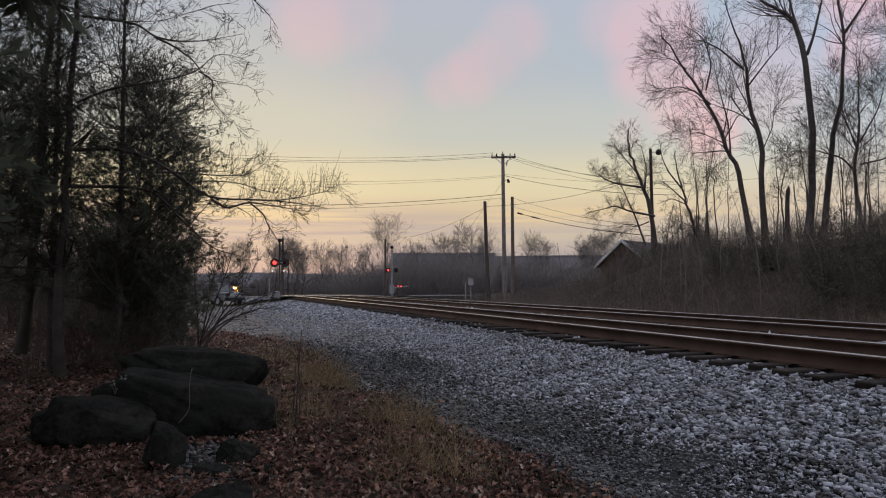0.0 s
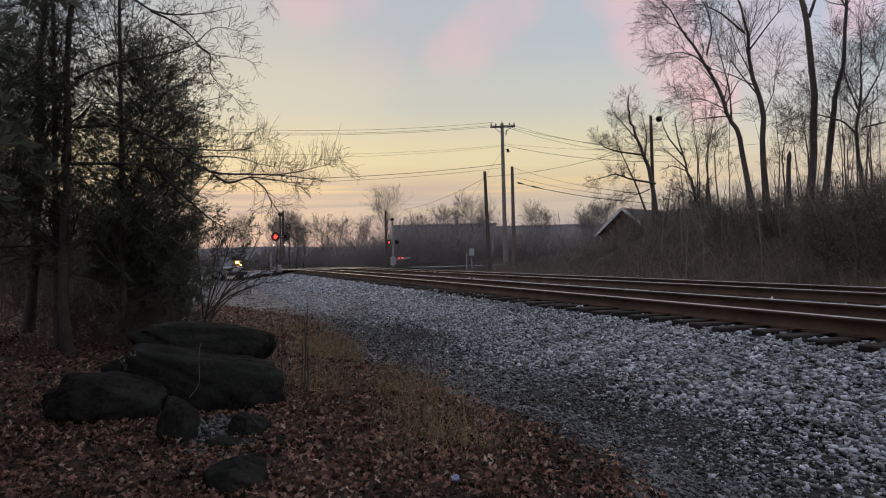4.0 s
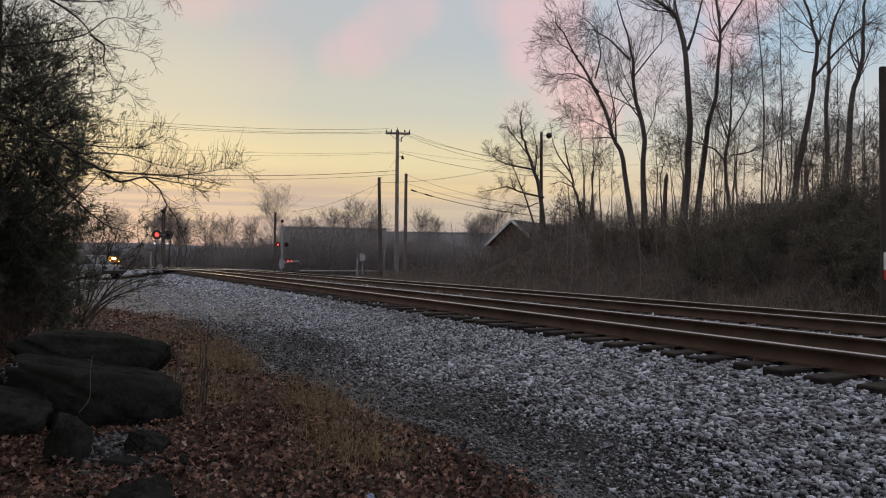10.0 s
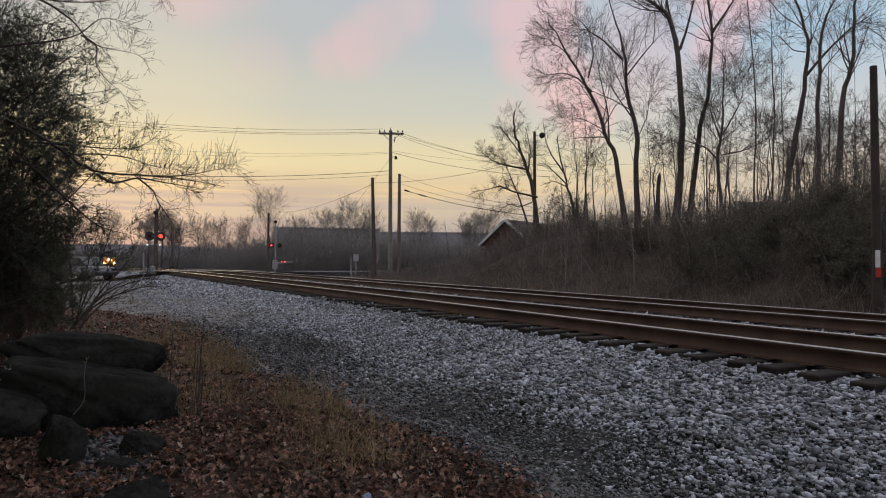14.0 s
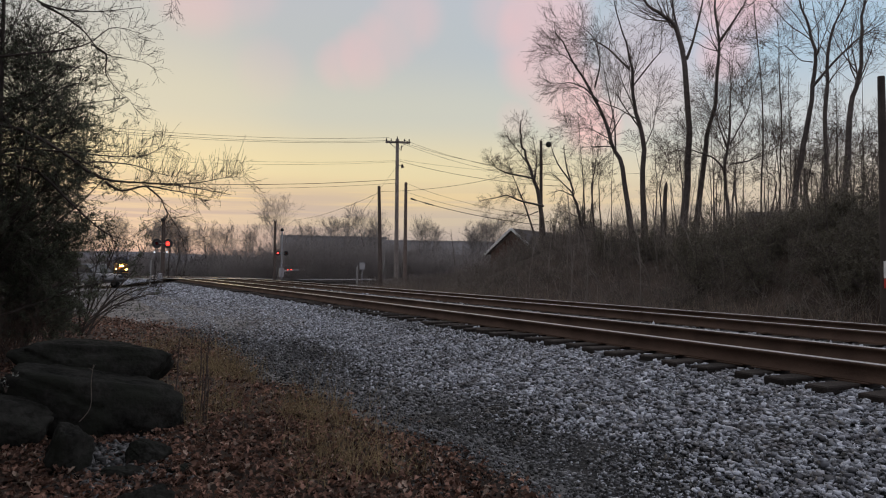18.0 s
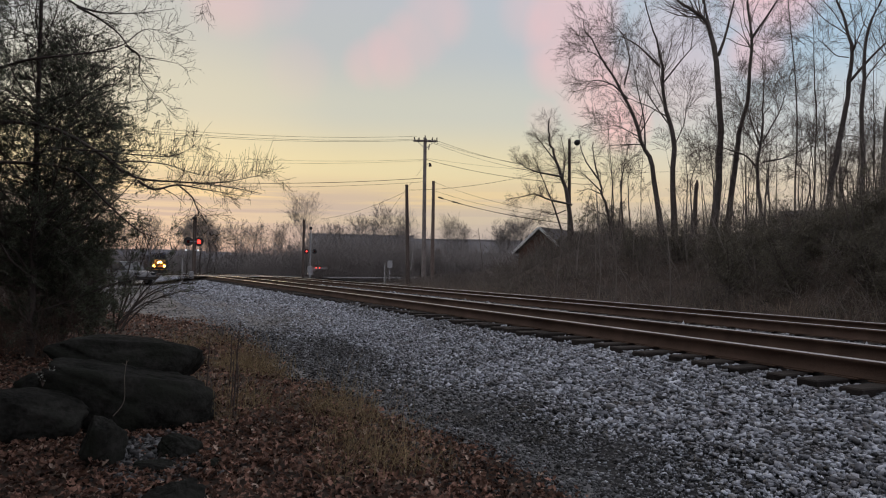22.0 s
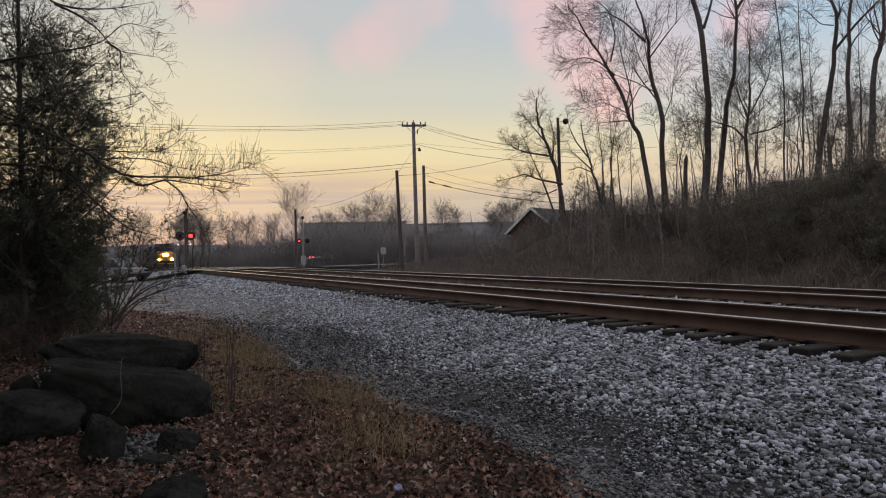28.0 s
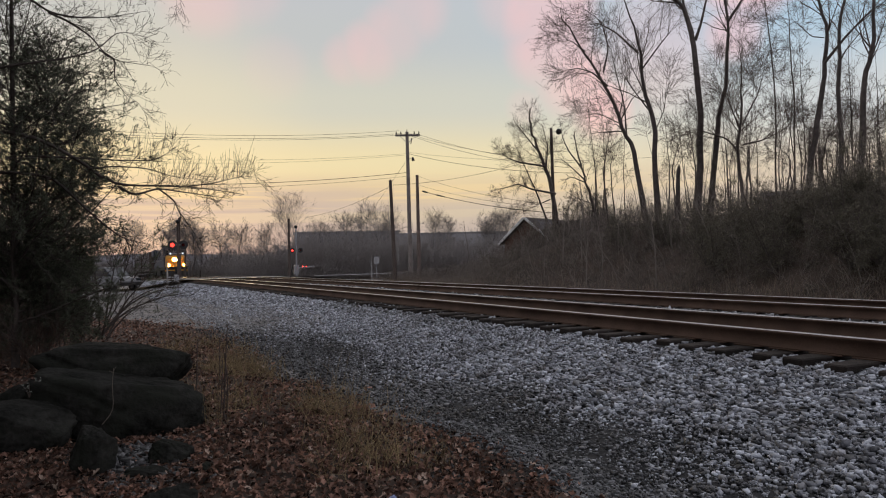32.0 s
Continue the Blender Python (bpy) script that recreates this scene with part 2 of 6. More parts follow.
M_RAILTOP = mat("polished_railhead", (0.46, 0.43, 0.42), (0.6, 0.57, 0.55), 0.29, 2, 0.04, metal=1.0)
M_TIE = mat("creosoted_tie", (0.012, 0.01, 0.009), (0.05, 0.04, 0.034), 0.95, 5, 0.6, spread=0.3)
M_BARK = mat("grey_bark", (0.05, 0.042, 0.038), (0.13, 0.11, 0.1), 0.95, 4, 0.6)
M_TWIG = mat("twig", (0.07, 0.055, 0.048), (0.15, 0.12, 0.105), 0.95, 2, 0.0)
M_DARKTWIG = mat("dark_twig", (0.028, 0.022, 0.018), (0.07, 0.055, 0.046), 0.95, 2, 0.0)
# twigs of the far trees, paler than near ones: haze put into the colour
M_HAZETWIG = mat("haze_pale_twig", (0.22, 0.203, 0.196), (0.35, 0.323, 0.314), 0.95, 0.5, 0.0, thin=0.4)
M_CEDAR = mat("cedar_foliage", (0.088, 0.1, 0.074), (0.15, 0.16, 0.118), 0.8, 1.5, 0.0, spread=0.5, thin=0.5)
M_BRUSH = mat("brush_leaf", (0.095, 0.086, 0.066), (0.165, 0.148, 0.113), 0.7, 0.6, 0.0, spread=0.5, thin=0.35)
M_DRYGRASS = mat("dry_grass", (0.17, 0.125, 0.066), (0.43, 0.33, 0.185), 0.9, 1.5, 0.0, spread=0.4)
# next two: weathered and tarred wood, lightened for the haze before far poles
M_POLE = mat("hazed_weathered_pole", (0.13, 0.11, 0.1), (0.3, 0.265, 0.245), 0.95, 2, 0.4)
M_DARKPOLE = mat("hazed_tarred_pole", (0.055, 0.044, 0.039), (0.14, 0.11, 0.096), 0.95, 2, 0.4)
M_BROWNPOLE = mat("brown_pole", (0.1, 0.075, 0.064), (0.21, 0.165, 0.145), 0.95, 2, 0.4)
M_TARRED = mat("blackened_pole", (0.03, 0.025, 0.023), (0.085, 0.068, 0.06), 0.95, 2, 0.4)
M_WIRE = mat("black_cable", (0.02, 0.02, 0.02), (0.04, 0.04, 0.04), 0.7, 4, 0.0)
M_STEEL = mat("grey_steel", (0.25, 0.25, 0.26), (0.4, 0.4, 0.41), 0.5, 4, 0.1, metal=0.6)
M_BLACK = mat("black_paint", (0.012, 0.012, 0.013), (0.03, 0.03, 0.03), 0.6, 4, 0.1)
# black of the signal discs, lifted to grey to imitate haze
M_HAZE_DISC = mat("haze_lifted_black_paint", (0.035, 0.032, 0.032), (0.075, 0.07, 0.07), 0.7, 4, 0.1)
M_WHITE = mat("white_paint", (0.62, 0.62, 0.6), (0.8, 0.8, 0.78), 0.6, 4, 0.1)
M_RED = mat("red_paint", (0.4, 0.03, 0.02), (0.55, 0.06, 0.04), 0.6, 4, 0.1)
M_BRICK = mat("brown_brick_wall", (0.1, 0.055, 0.04), (0.2, 0.11, 0.08), 0.9, 3, 0.3)
M_ROOF = mat("dark_shingle", (0.045, 0.04, 0.04), (0.1, 0.09, 0.09), 0.95, 6, 0.4)
M_FARWALL = mat("far_metal_wall", (0.28, 0.275, 0.28), (0.4, 0.395, 0.4), 0.8, 0.4, 0.0)
M_ASPHALT = mat("asphalt", (0.09, 0.09, 0.093), (0.17, 0.168, 0.17), 0.85, 2, 0.3)
M_LOCO = mat("dark_blue_loco_paint", (0.02, 0.03, 0.06), (0.05, 0.06, 0.1), 0.5, 2, 0.1)
M_LOCO_Y = mat("orange_yellow_loco_paint", (0.5, 0.24, 0.04), (0.62, 0.32, 0.06), 0.5, 2, 0.1)
M_CARPAINT = mat("silver_car_paint", (0.15, 0.152, 0.157), (0.22, 0.22, 0.226), 0.5, 2, 0.0, spec=0.3)
M_TYRE = mat("rubber", (0.015, 0.015, 0.015), (0.03, 0.03, 0.03), 0.9, 4, 0.1)
M_GLASS = glass("dark_glass")
M_HEADLIGHT = glow("headlight_glow", (1.0, 0.6, 0.14), 60.0)
# wide orange glow round the train's lamps, in place of their glare
M_GLARE_RING = glow("glare_ring_glow", (1.0, 0.42, 0.07), 14.0)
M_REDLAMP = glow("red_lamp_glow", (1.0, 0.03, 0.02), 5.0)
M_REDFAR = glow("far_red_lamp_glow", (1.0, 0.05, 0.04), 4.0)
M_TRIM = mat("weathered_trim", (0.25, 0.24, 0.23), (0.36, 0.35, 0.34), 0.7, 3, 0.1)
M_DIMRED = mat("dark_red_lens", (0.06, 0.006, 0.006), (0.1, 0.01, 0.01), 0.2, 4, 0.0)
M_WHITELAMP = glow("white_lamp_glow", (0.9, 0.95, 1.0), 0.7)

# ---- mesh tools ----


def fast_mesh(name, V, F, smooth=False):
    """A mesh from vertex and face arrays, all faces alike in corners."""
    V, F = np.asarray(V, np.float32).reshape(-1, 3), np.asarray(F, np.int32)
    me = bpy.data.meshes.new(name)
    me.vertices.add(len(V))
    me.vertices.foreach_set("co", V.ravel())
    me.loops.add(F.size)
    me.loops.foreach_set("vertex_index", F.ravel())
    me.polygons.add(len(F))
    me.polygons.foreach_set("loop_start", np.arange(0, F.size, F.shape[1], dtype=np.int32))
    if smooth:
        me.polygons.foreach_set("use_smooth", np.ones(len(F), bool))
    me.update(calc_edges=True)
    return me


def put(name, me, material, parent=None, label="", category="", group="", kind=""):
    me.materials.clear()
    me.materials.append(material)
    ob = new(name, me)
    ob.parent = parent
    return tagged(ob, label, category, group, kind)


def part(name, bm, material, parent, label=""):
    """Links a bmesh as one mesh object under a thing or a part."""
    me = bpy.data.meshes.new(name)
    bm.to_mesh(me)
    bm.free()
    return put(name, me, material, parent, label)


def thing(name, m, label, category, group="", kind=""):
    ob = new(name)
    ob.empty_display_size = 0.2
    ob.matrix_world = m
    return tagged(ob, label, category, group, kind)


def box(sx, sy, sz, x=0, y=0, z=0, bevel=0.0, m=None):
    """A block with its base centre at x, y, z and softened edges."""
    bm = bmesh.new()
    bmesh.ops.create_cube(bm, size=1, matrix=Matrix.Translation((x, y, z + sz / 2)) @ Matrix.Diagonal((sx, sy, sz, 1)))
    if bevel:
        bmesh.ops.bevel(bm, geom=bm.edges[:], offset=bevel, segments=1, affect="EDGES")
    if m is not None:
        bm.transform(m)
    return bm


def rod(a, b, r0, r1=None, n=10, bm=None):
    """A round tapered rod from a to b."""
    bm = bm or bmesh.new()
    a, b = Vector(a), Vector(b)
    d = b - a
    m = Matrix.Translation((a + b) / 2) @ d.to_track_quat("Z", "Y").to_matrix().to_4x4()
    bmesh.ops.create_cone(bm, cap_ends=True, segments=n, radius1=r0, radius2=r0 if r1 is None else r1, depth=d.length, matrix=m)
    return bm


def prism(outline, depth, axis="X"):
    """An outline in the plane across the axis, drawn out to both sides of it."""
    bm = bmesh.new()
    lift = {"X": lambda u, v, w: (w, u, v), "Y": lambda u, v, w: (u, w, v), "Z": lambda u, v, w: (u, v, w)}[axis]
    rings = [[bm.verts.new(lift(u, v, s * depth / 2)) for u, v in outline] for s in (-1, 1)]
    n = len(outline)
    bm.faces.new(rings[0])
    bm.faces.new(rings[1][::-1])
    for i in range(n):
        bm.faces.new((rings[0][i], rings[1][i], rings[1][(i + 1) % n], rings[0][(i + 1) % n]))
    bmesh.ops.recalc_face_normals(bm, faces=bm.faces[:])
    return bm


def tubes(P, R, n=4):
    """Round tubes along many polylines at once: P (N, k, 3), R (N, k). Returns vertices and quads."""
    N, k, _ = P.shape
    T = np.gradient(P, axis=1)
    T /= np.linalg.norm(T, axis=2, keepdims=True) + 1e-9
    ref = np.where(np.abs(T[..., 2:3]) > 0.9, np.array([1.0, 0, 0]), np.array([0, 0, 1.0]))
    A = np.cross(T, ref)
    A /= np.linalg.norm(A, axis=2, keepdims=True) + 1e-9
    B = np.cross(T, A)
    ang = np.arange(n) * 2 * np.pi / n
    V = P[:, :, None] + R[:, :, None, None] * (A[:, :, None] * np.cos(ang)[:, None] + B[:, :, None] * np.sin(ang)[:, None])
    i = (np.arange(N)[:, None, None] * k + np.arange(k - 1)[None, :, None]) * n
    j, j2 = np.arange(n)[None, None], (np.arange(n)[None, None] + 1) % n
    F = np.stack([i + j, i + j2, i + n + j2, i + n + j], -1).reshape(-1, 4)
    return V.reshape(-1, 3), F


def join(pieces):
    V, F, o = [], [], 0
    for v, f in pieces:
        V.append(v)
        F.append(f + o)
        o += len(v)
    return np.concatenate(V), np.concatenate(F)


def grow(rng, P, R, m, t0, t1, angle, length, k=4, up=0.15, wob=0.12, ratio=0.5, taper=0.6, tip=0.35):
    """Child branches on every parent polyline: m each, leaving at about the given angle."""
    N, kp, _ = P.shape
    t = rng.uniform(t0, t1, (N, m))
    f = t * (kp - 1)
    i = np.clip(f.astype(int), 0, kp - 2)
    w = (f - i)[..., None]
    rows = np.arange(N)[:, None]
    p0 = P[rows, i] * (1 - w) + P[rows, i + 1] * w
    r0 = R[rows, i] * (1 - w[..., 0]) + R[rows, i + 1] * w[..., 0]
    d = P[rows, i + 1] - P[rows, i]
    d /= np.linalg.norm(d, axis=-1, keepdims=True) + 1e-9
    side = rng.normal(size=(N, m, 3))
    side -= (side * d).sum(-1, keepdims=True) * d
    side /= np.linalg.norm(side, axis=-1, keepdims=True) + 1e-9
    a = np.radians(angle) * rng.uniform(0.6, 1.3, (N, m, 1))
    way = d * np.cos(a) + side * np.sin(a)
    ln = length * (1 - taper * (t - t0) / max(t1 - t0, 1e-6)) * rng.uniform(0.6, 1.25, (N, m))
    n = N * m
    way, p0, r0, ln = way.reshape(n, 3), p0.reshape(n, 3), r0.reshape(n), ln.reshape(n)
    C = np.empty((n, k, 3))
    C[:, 0] = p0
    step = ln / (k - 1)
    for s in range(1, k):
        way = way + rng.normal(size=(n, 3)) * wob + np.array([0, 0, up])
        way /= np.linalg.norm(way, axis=1, keepdims=True)
        C[:, s] = C[:, s - 1] + way * step[:, None]
    CR = (r0 * ratio)[:, None] * np.linspace(1, tip, k)[None]
    return C, CR


def spline(points, k):
    """A smooth line of k points through a few given ones."""
    p = np.array(points, float)
    t, s = np.linspace(0, 1, len(p)), np.linspace(0, 1, k)
    out = np.stack([np.interp(s, t, p[:, c]) for c in range(3)], 1)
    for _ in range(2):
        out[1:-1] = 0.25 * out[:-2] + 0.5 * out[1:-1] + 0.25 * out[2:]
    return out


EYE = 1.5


def polar(bearing, d, elevation=None, z=0.0):
    """A place by its bearing from the track's direction, its distance over ground, and its elevation or height."""
    b = radians(bearing)
    return (d * math.sin(b), d * math.cos(b), EYE + d * math.tan(radians(elevation)) if elevation is not None else z)


# ---- the lie of the land ----
RAIL_1, GAUGE, CENTRES = 6.79, 1.505, 3.92
TRACK_X = (RAIL_1 + GAUGE / 2, RAIL_1 + GAUGE / 2 + CENTRES)


def bend(y):
    """How far the tracks have swung to the left at y."""
    y = np.asarray(y, float)
    near = np.clip(y - 6, 0, 34)
    return 0.000335 * near**2 + 0.0228 * np.clip(y - 40, 0, None)


def rail_z(y):
    """The height of the rail heads along the line."""
    return np.interp(y, [-300, 0, 50, 66, 103, 140, 187, 230, 400, 3000], [0.2, 0.66, 0.88, 0.88, 0.57, 0.1, -0.45, -0.85, -1.6, -3.0])


def bump_noise(x, y, s=1.0):
    return (np.sin(x * 1.3 * s + 1.7 * np.sin(y * 0.7 * s)) + np.sin(y * 1.1 * s + 2.1 * np.sin(x * 0.9 * s + 1)) + 0.5 * np.sin(x * 3.1 * s + y * 2.3 * s)) / 2.5


def smooth(a, b, v):
    t = np.clip((v - a) / (b - a), 0, 1)
    return t * t * (3 - 2 * t)


def ground_z(x, y):
    """The ground without the ballast: leafy verge, gravel apron, the bank beyond the tracks."""
    x, y = np.asarray(x, float), np.asarray(y, float)
    u = x + bend(y)
    base = rail_z(y) - 0.66
    z = base + 0.03 * bump_noise(x, y) * smooth(40, 15, np.abs(y)) - 0.02
    # the verge rises gently to the left under the trees
    z = z + 0.9 * smooth(-1.0, -9.0, x) * smooth(45, 20, y)
    # the wooded bank on the right, which swings away from the line further on
    foot = 17.6 + 0.004 * np.clip(y - 22, 0, None) ** 2 + 0.5 * np.sin(y * 0.35)
    crest = np.interp(y, [-20, 4, 14, 19, 25, 31, 36, 41, 47, 60], [4.3, 4.3, 4.1, 3.5, 3.4, 3.3, 2.7, 1.2, 0.5, 0.3])
    back = smooth(62, 46, y)
    z = z + back * crest * smooth(-0.5, 8.5, u - foot) - back * crest * 0.75 * smooth(14, 60, u - foot)
    return z


def ballast_z(u, y):
    """The ballast bed over the ground, by the distance u from the walker's line, swung with the track."""
    top = rail_z(y) - 0.235
    prof = np.interp(u, [3.0, 3.6, 4.6, 5.9, 6.25, 6.6, 8.3, 9.3, 10.2, 13.0, 13.3, 15.2], [-0.47, -0.41, -0.255, -0.07, -0.045, -0.02, -0.01, 0.1, 0.0, 0.0, 0.0, -0.42])
    return top + prof


# where the leaves end and the gravel begins
EDGE_Y = [-12, 3, 4, 4.5, 5.3, 6, 7.4, 9.8, 12.5, 16, 19.6, 22, 26, 36, 110]
EDGE_X = [2.6, 2.66, 2.69, 2.71, 2.74, 2.6, 2.42, 2.2, 2.35, 2.3, 1.9, 1.0, -0.6, -3.0, -8.0]


def axis_steps(*spans):
    out = []
    for a, b, s in spans:
        out.append(np.arange(a, b, s))
    return np.concatenate(out + [[spans[-1][1]]])


def grid_mesh(name, X, Y, Z):
    """A sheet over the grid X (columns) by Y (rows)."""
    gx, gy = Z.shape[1], Z.shape[0]
    V = np.stack([X, Y, Z], -1).reshape(-1, 3)
    i = np.arange(gy - 1)[:, None] * gx + np.arange(gx - 1)[None]
    F = np.stack([i, i + 1, i + gx + 1, i + gx], -1).reshape(-1, 4)
    return fast_mesh(name, V, F, True)


def make_ground():
    xs = axis_steps((-2600, -200, 300), (-200, -30, 17), (-30, -6, 1.2), (-6, 20, 0.3), (20, 60, 1.0), (60, 200, 10), (200, 2600, 300))
    ys = axis_steps((-2600, -200, 300), (-200, -20, 20), (-20, 0, 1.0), (0, 16, 0.3), (16, 90, 1.0), (90, 260, 8), (260, 2600, 260))
    X, Y = np.meshgrid(xs, ys)
    ob = put("ground", grid_mesh("ground", X, Y, ground_z(X, Y)), M_SOIL, None, "leaf-strewn brown earth verge beside the railway", "ground", kind="structure")
    # the gravel apron along the line: dark fine stone
    us = np.concatenate([[2.6], np.linspace(2.75, 4.2, 8)])
    ys = axis_steps((-12, 30, 0.4), (30, 110, 2.0))
    rng = np.random.default_rng(3)
    edge = 0.08 * np.sin(ys * 1.7) + 0.1 * np.sin(ys * 4.3 + 1) + 0.06 * rng.normal(size=len(ys))
    left = np.interp(ys, EDGE_Y, EDGE_X)
    U, Y = np.meshgrid(us, ys)
    lo = left + edge
    U = lo[:, None] + (U - 2.6) / 1.6 * (4.4 - lo[:, None])
    X = U - bend(Y)
    Z = ground_z(X, Y) + 0.022 * smooth(0, 0.12, U - lo[:, None]) - 0.012
    put("gravel_apron", grid_mesh("gravel_apron", X, Y, Z), M_DIRT_GRAVEL, None, "dark fine gravel strip between leaves and ballast", "gravel", kind="structure")
    ys = axis_steps((15, 72, 0.8))
    left = np.interp(ys, EDGE_Y, EDGE_X) + 0.2 * np.sin(ys * 1.1) + 0.15 * np.sin(ys * 2.9 + 1) + 0.05 + 0.9 * smooth(19, 15, ys)
    U = left[:, None] + np.linspace(0, 1, 14)[None] * (5.0 - left[:, None])
    Y = np.repeat(ys[:, None], 14, 1)
    X = U - bend(Y)
    Z = np.maximum(ground_z(X, Y), np.where(U > 2.95, ballast_z(U, Y), -9)) + 0.02 - 0.05 * smooth(0.35, 0, U - left[:, None]) - 0.03 * smooth(16.5, 15, Y)
    put("dirt_apron", grid_mesh("dirt_apron", X, Y, Z), M_PALE_DIRT, None, "pale packed grey dirt and gravel before the crossing", "dirt", kind="structure")
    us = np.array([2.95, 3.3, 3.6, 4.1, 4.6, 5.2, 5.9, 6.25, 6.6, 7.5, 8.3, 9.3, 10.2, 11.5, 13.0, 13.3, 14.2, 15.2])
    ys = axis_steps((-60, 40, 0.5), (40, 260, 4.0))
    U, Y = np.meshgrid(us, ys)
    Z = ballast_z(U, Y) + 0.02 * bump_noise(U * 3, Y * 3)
    put("gap_shade_bed", grid_mesh("gap_shade_bed", U - bend(Y), Y, Z), M_GAP_SHADE_BED, None, "railway ballast bed, coloured near-black as the shade between its stones", "ballast", kind="structure")


make_ground()


def rail_mesh(name, u):
    """A flat-bottomed rail swept along the line: foot, web, head."""
    ys = axis_steps((-60, 60, 1.5), (60, 260, 5.0))
    prof = [(-0.076, -0.185), (0.076, -0.185), (0.076, -0.172), (0.012, -0.155), (0.009, -0.05), (0.037, -0.035), (0.037, -0.006), (-0.037, -0.006), (-0.037, -0.035), (-0.009, -0.05), (-0.012, -0.155), (-0.076, -0.172)]
    n = len(prof)
    V = np.array([[(u - bend(y) + a, y, rail_z(y) + b) for a, b in prof] for y in ys]).reshape(-1, 3)
    i = np.arange(len(ys) - 1)[:, None] * n
    j = np.arange(n)[None]
    F = np.stack([i + j, i + (j + 1) % n, i + n + (j + 1) % n, i + n + j], -1).reshape(-1, 4)
    top = np.array([[(u - bend(y) + a, y, rail_z(y) + b) for a, b in ((-0.037, -0.0055), (-0.03, 0.0), (0.03, 0.0), (0.037, -0.0055))] for y in ys]).reshape(-1, 3)
    j = np.arange(3)[None]
    i = np.arange(len(ys) - 1)[:, None] * 4
    G = np.stack([i + j, i + j + 1, i + 4 + j + 1, i + 4 + j], -1).reshape(-1, 4)
    return fast_mesh(name, V, F), fast_mesh(name + "_head", top, G)


def make_track(k):
    name = "railway_track"
    t = thing(name, pose(0, 0, 0), ("near" if k == 0 else "far") + " railway track of rusty rails on dark timber ties", "railway track", "railway tracks", "structure")
    for s in (-0.5, 0.5):
        a, b = rail_mesh("rail", TRACK_X[k] + s * GAUGE)
        r = put("rail", a, M_RAIL, t, "rust-brown steel rail")
        put("railhead", b, M_RAILTOP, r, "polished running surface")
    return t


TRACKS = [make_track(0), make_track(1)]

# ---- railway details ----


TIE_ROWS = [y0 + np.cumsum(np.random.default_rng(5 + k).normal(0.495, 0.015, n)) for k, (y0, n) in enumerate(((-8.5, 255), (-8.4, 138)))]


def make_ties():
    rng = np.random.default_rng(5)
    bm = box(2.64, 0.23, 0.18, 0, 0, -0.18, 0.014)
    base = bpy.data.meshes.new("tie")
    bm.to_mesh(base)
    bm.free()
    base.materials.append(M_TIE)
    plate = box(0.2, 0.36, 0.014, 0, 0, 0, 0.003)
    pm = bpy.data.meshes.new("tie_plate")
    plate.to_mesh(pm)
    plate.free()
    pm.materials.append(M_RAIL)
    for k, row in enumerate(TIE_ROWS):
        for y in map(float, row):
            x = float(TRACK_X[k] - bend(y)) + rng.normal() * 0.06
            z = float(rail_z(y)) - 0.2
            ob = new("tie", base)
            ob.parent = TRACKS[k]
            ob.matrix_world = pose(x, y, z, rng.normal() * 0.5, rng.normal() * 0.5, rng.normal() * 0.8 + math.degrees(0.00067 * min(max(y - 6, 0), 34)))
            if -1 < y < 22:
                for s in (-0.5, 0.5):
                    p = new("tie_plate", pm)
                    p.parent = TRACKS[k]
                    p.matrix_world = pose(float(TRACK_X[k] + s * GAUGE - bend(y)), y, z + 0.001)


OCTA = (np.array([(1, 0, 0), (-1, 0, 0), (0, 1, 0), (0, -1, 0), (0, 0, 1), (0, 0, -1)], float),
        np.array([(0, 2, 4), (2, 1, 4), (1, 3, 4), (3, 0, 4), (2, 0, 5), (1, 2, 5), (3, 1, 5), (0, 3, 5)]))


def chunk():
    """A block with eight corners, its faces split in two."""
    V = 0.66 * np.array([(x, y, z) for x in (-1, 1) for y in (-1, 1) for z in (-1, 1)], float)
    F = np.array([(0, 1, 3), (0, 3, 2), (4, 6, 7), (4, 7, 5), (0, 4, 5), (0, 5, 1), (2, 3, 7), (2, 7, 6), (0, 2, 6), (0, 6, 4), (1, 5, 7), (1, 7, 3)])
    return V, F


def scatter_stones(name, rng, U, Y, size, label, sink=0.25, material=None, zf=None, coarse=False):
    """Broken stones, each squashed, turned and chipped on its own, in one mesh."""
    V0, F0 = OCTA if coarse else chunk()
    n = len(U)
    jag = V0[None] * (1 + 0.28 * rng.normal(size=(n, len(V0), 1)).clip(-1.6, 1.6))
    S = size[:, None] * rng.uniform(0.5, 1.5, (n, 3)) * np.array([1, 1, 0.6])
    W = jag * S[:, None]
    a = rng.uniform(0, 2 * np.pi, n)
    tilt = rng.normal(size=n) * 0.45
    c, s = np.cos(tilt)[:, None], np.sin(tilt)[:, None]
    W = np.stack([W[..., 0], W[..., 1] * c - W[..., 2] * s, W[..., 1] * s + W[..., 2] * c], -1)
    c, s = np.cos(a)[:, None], np.sin(a)[:, None]
    W = np.stack([W[..., 0] * c - W[..., 1] * s, W[..., 0] * s + W[..., 1] * c, W[..., 2]], -1)
    X = U - bend(Y)
    Z = (zf or ballast_z)(U, Y) + size * sink * rng.uniform(0.2, 3.2, n)
    W += np.stack([X, Y, Z], -1)[:, None]
    F = (F0[None] + (np.arange(n) * len(V0))[:, None, None]).reshape(-1, 3)
    put(name, fast_mesh(name, W.reshape(-1, 3), F), material or M_STONE, None, label, "ballast", kind="stuff")


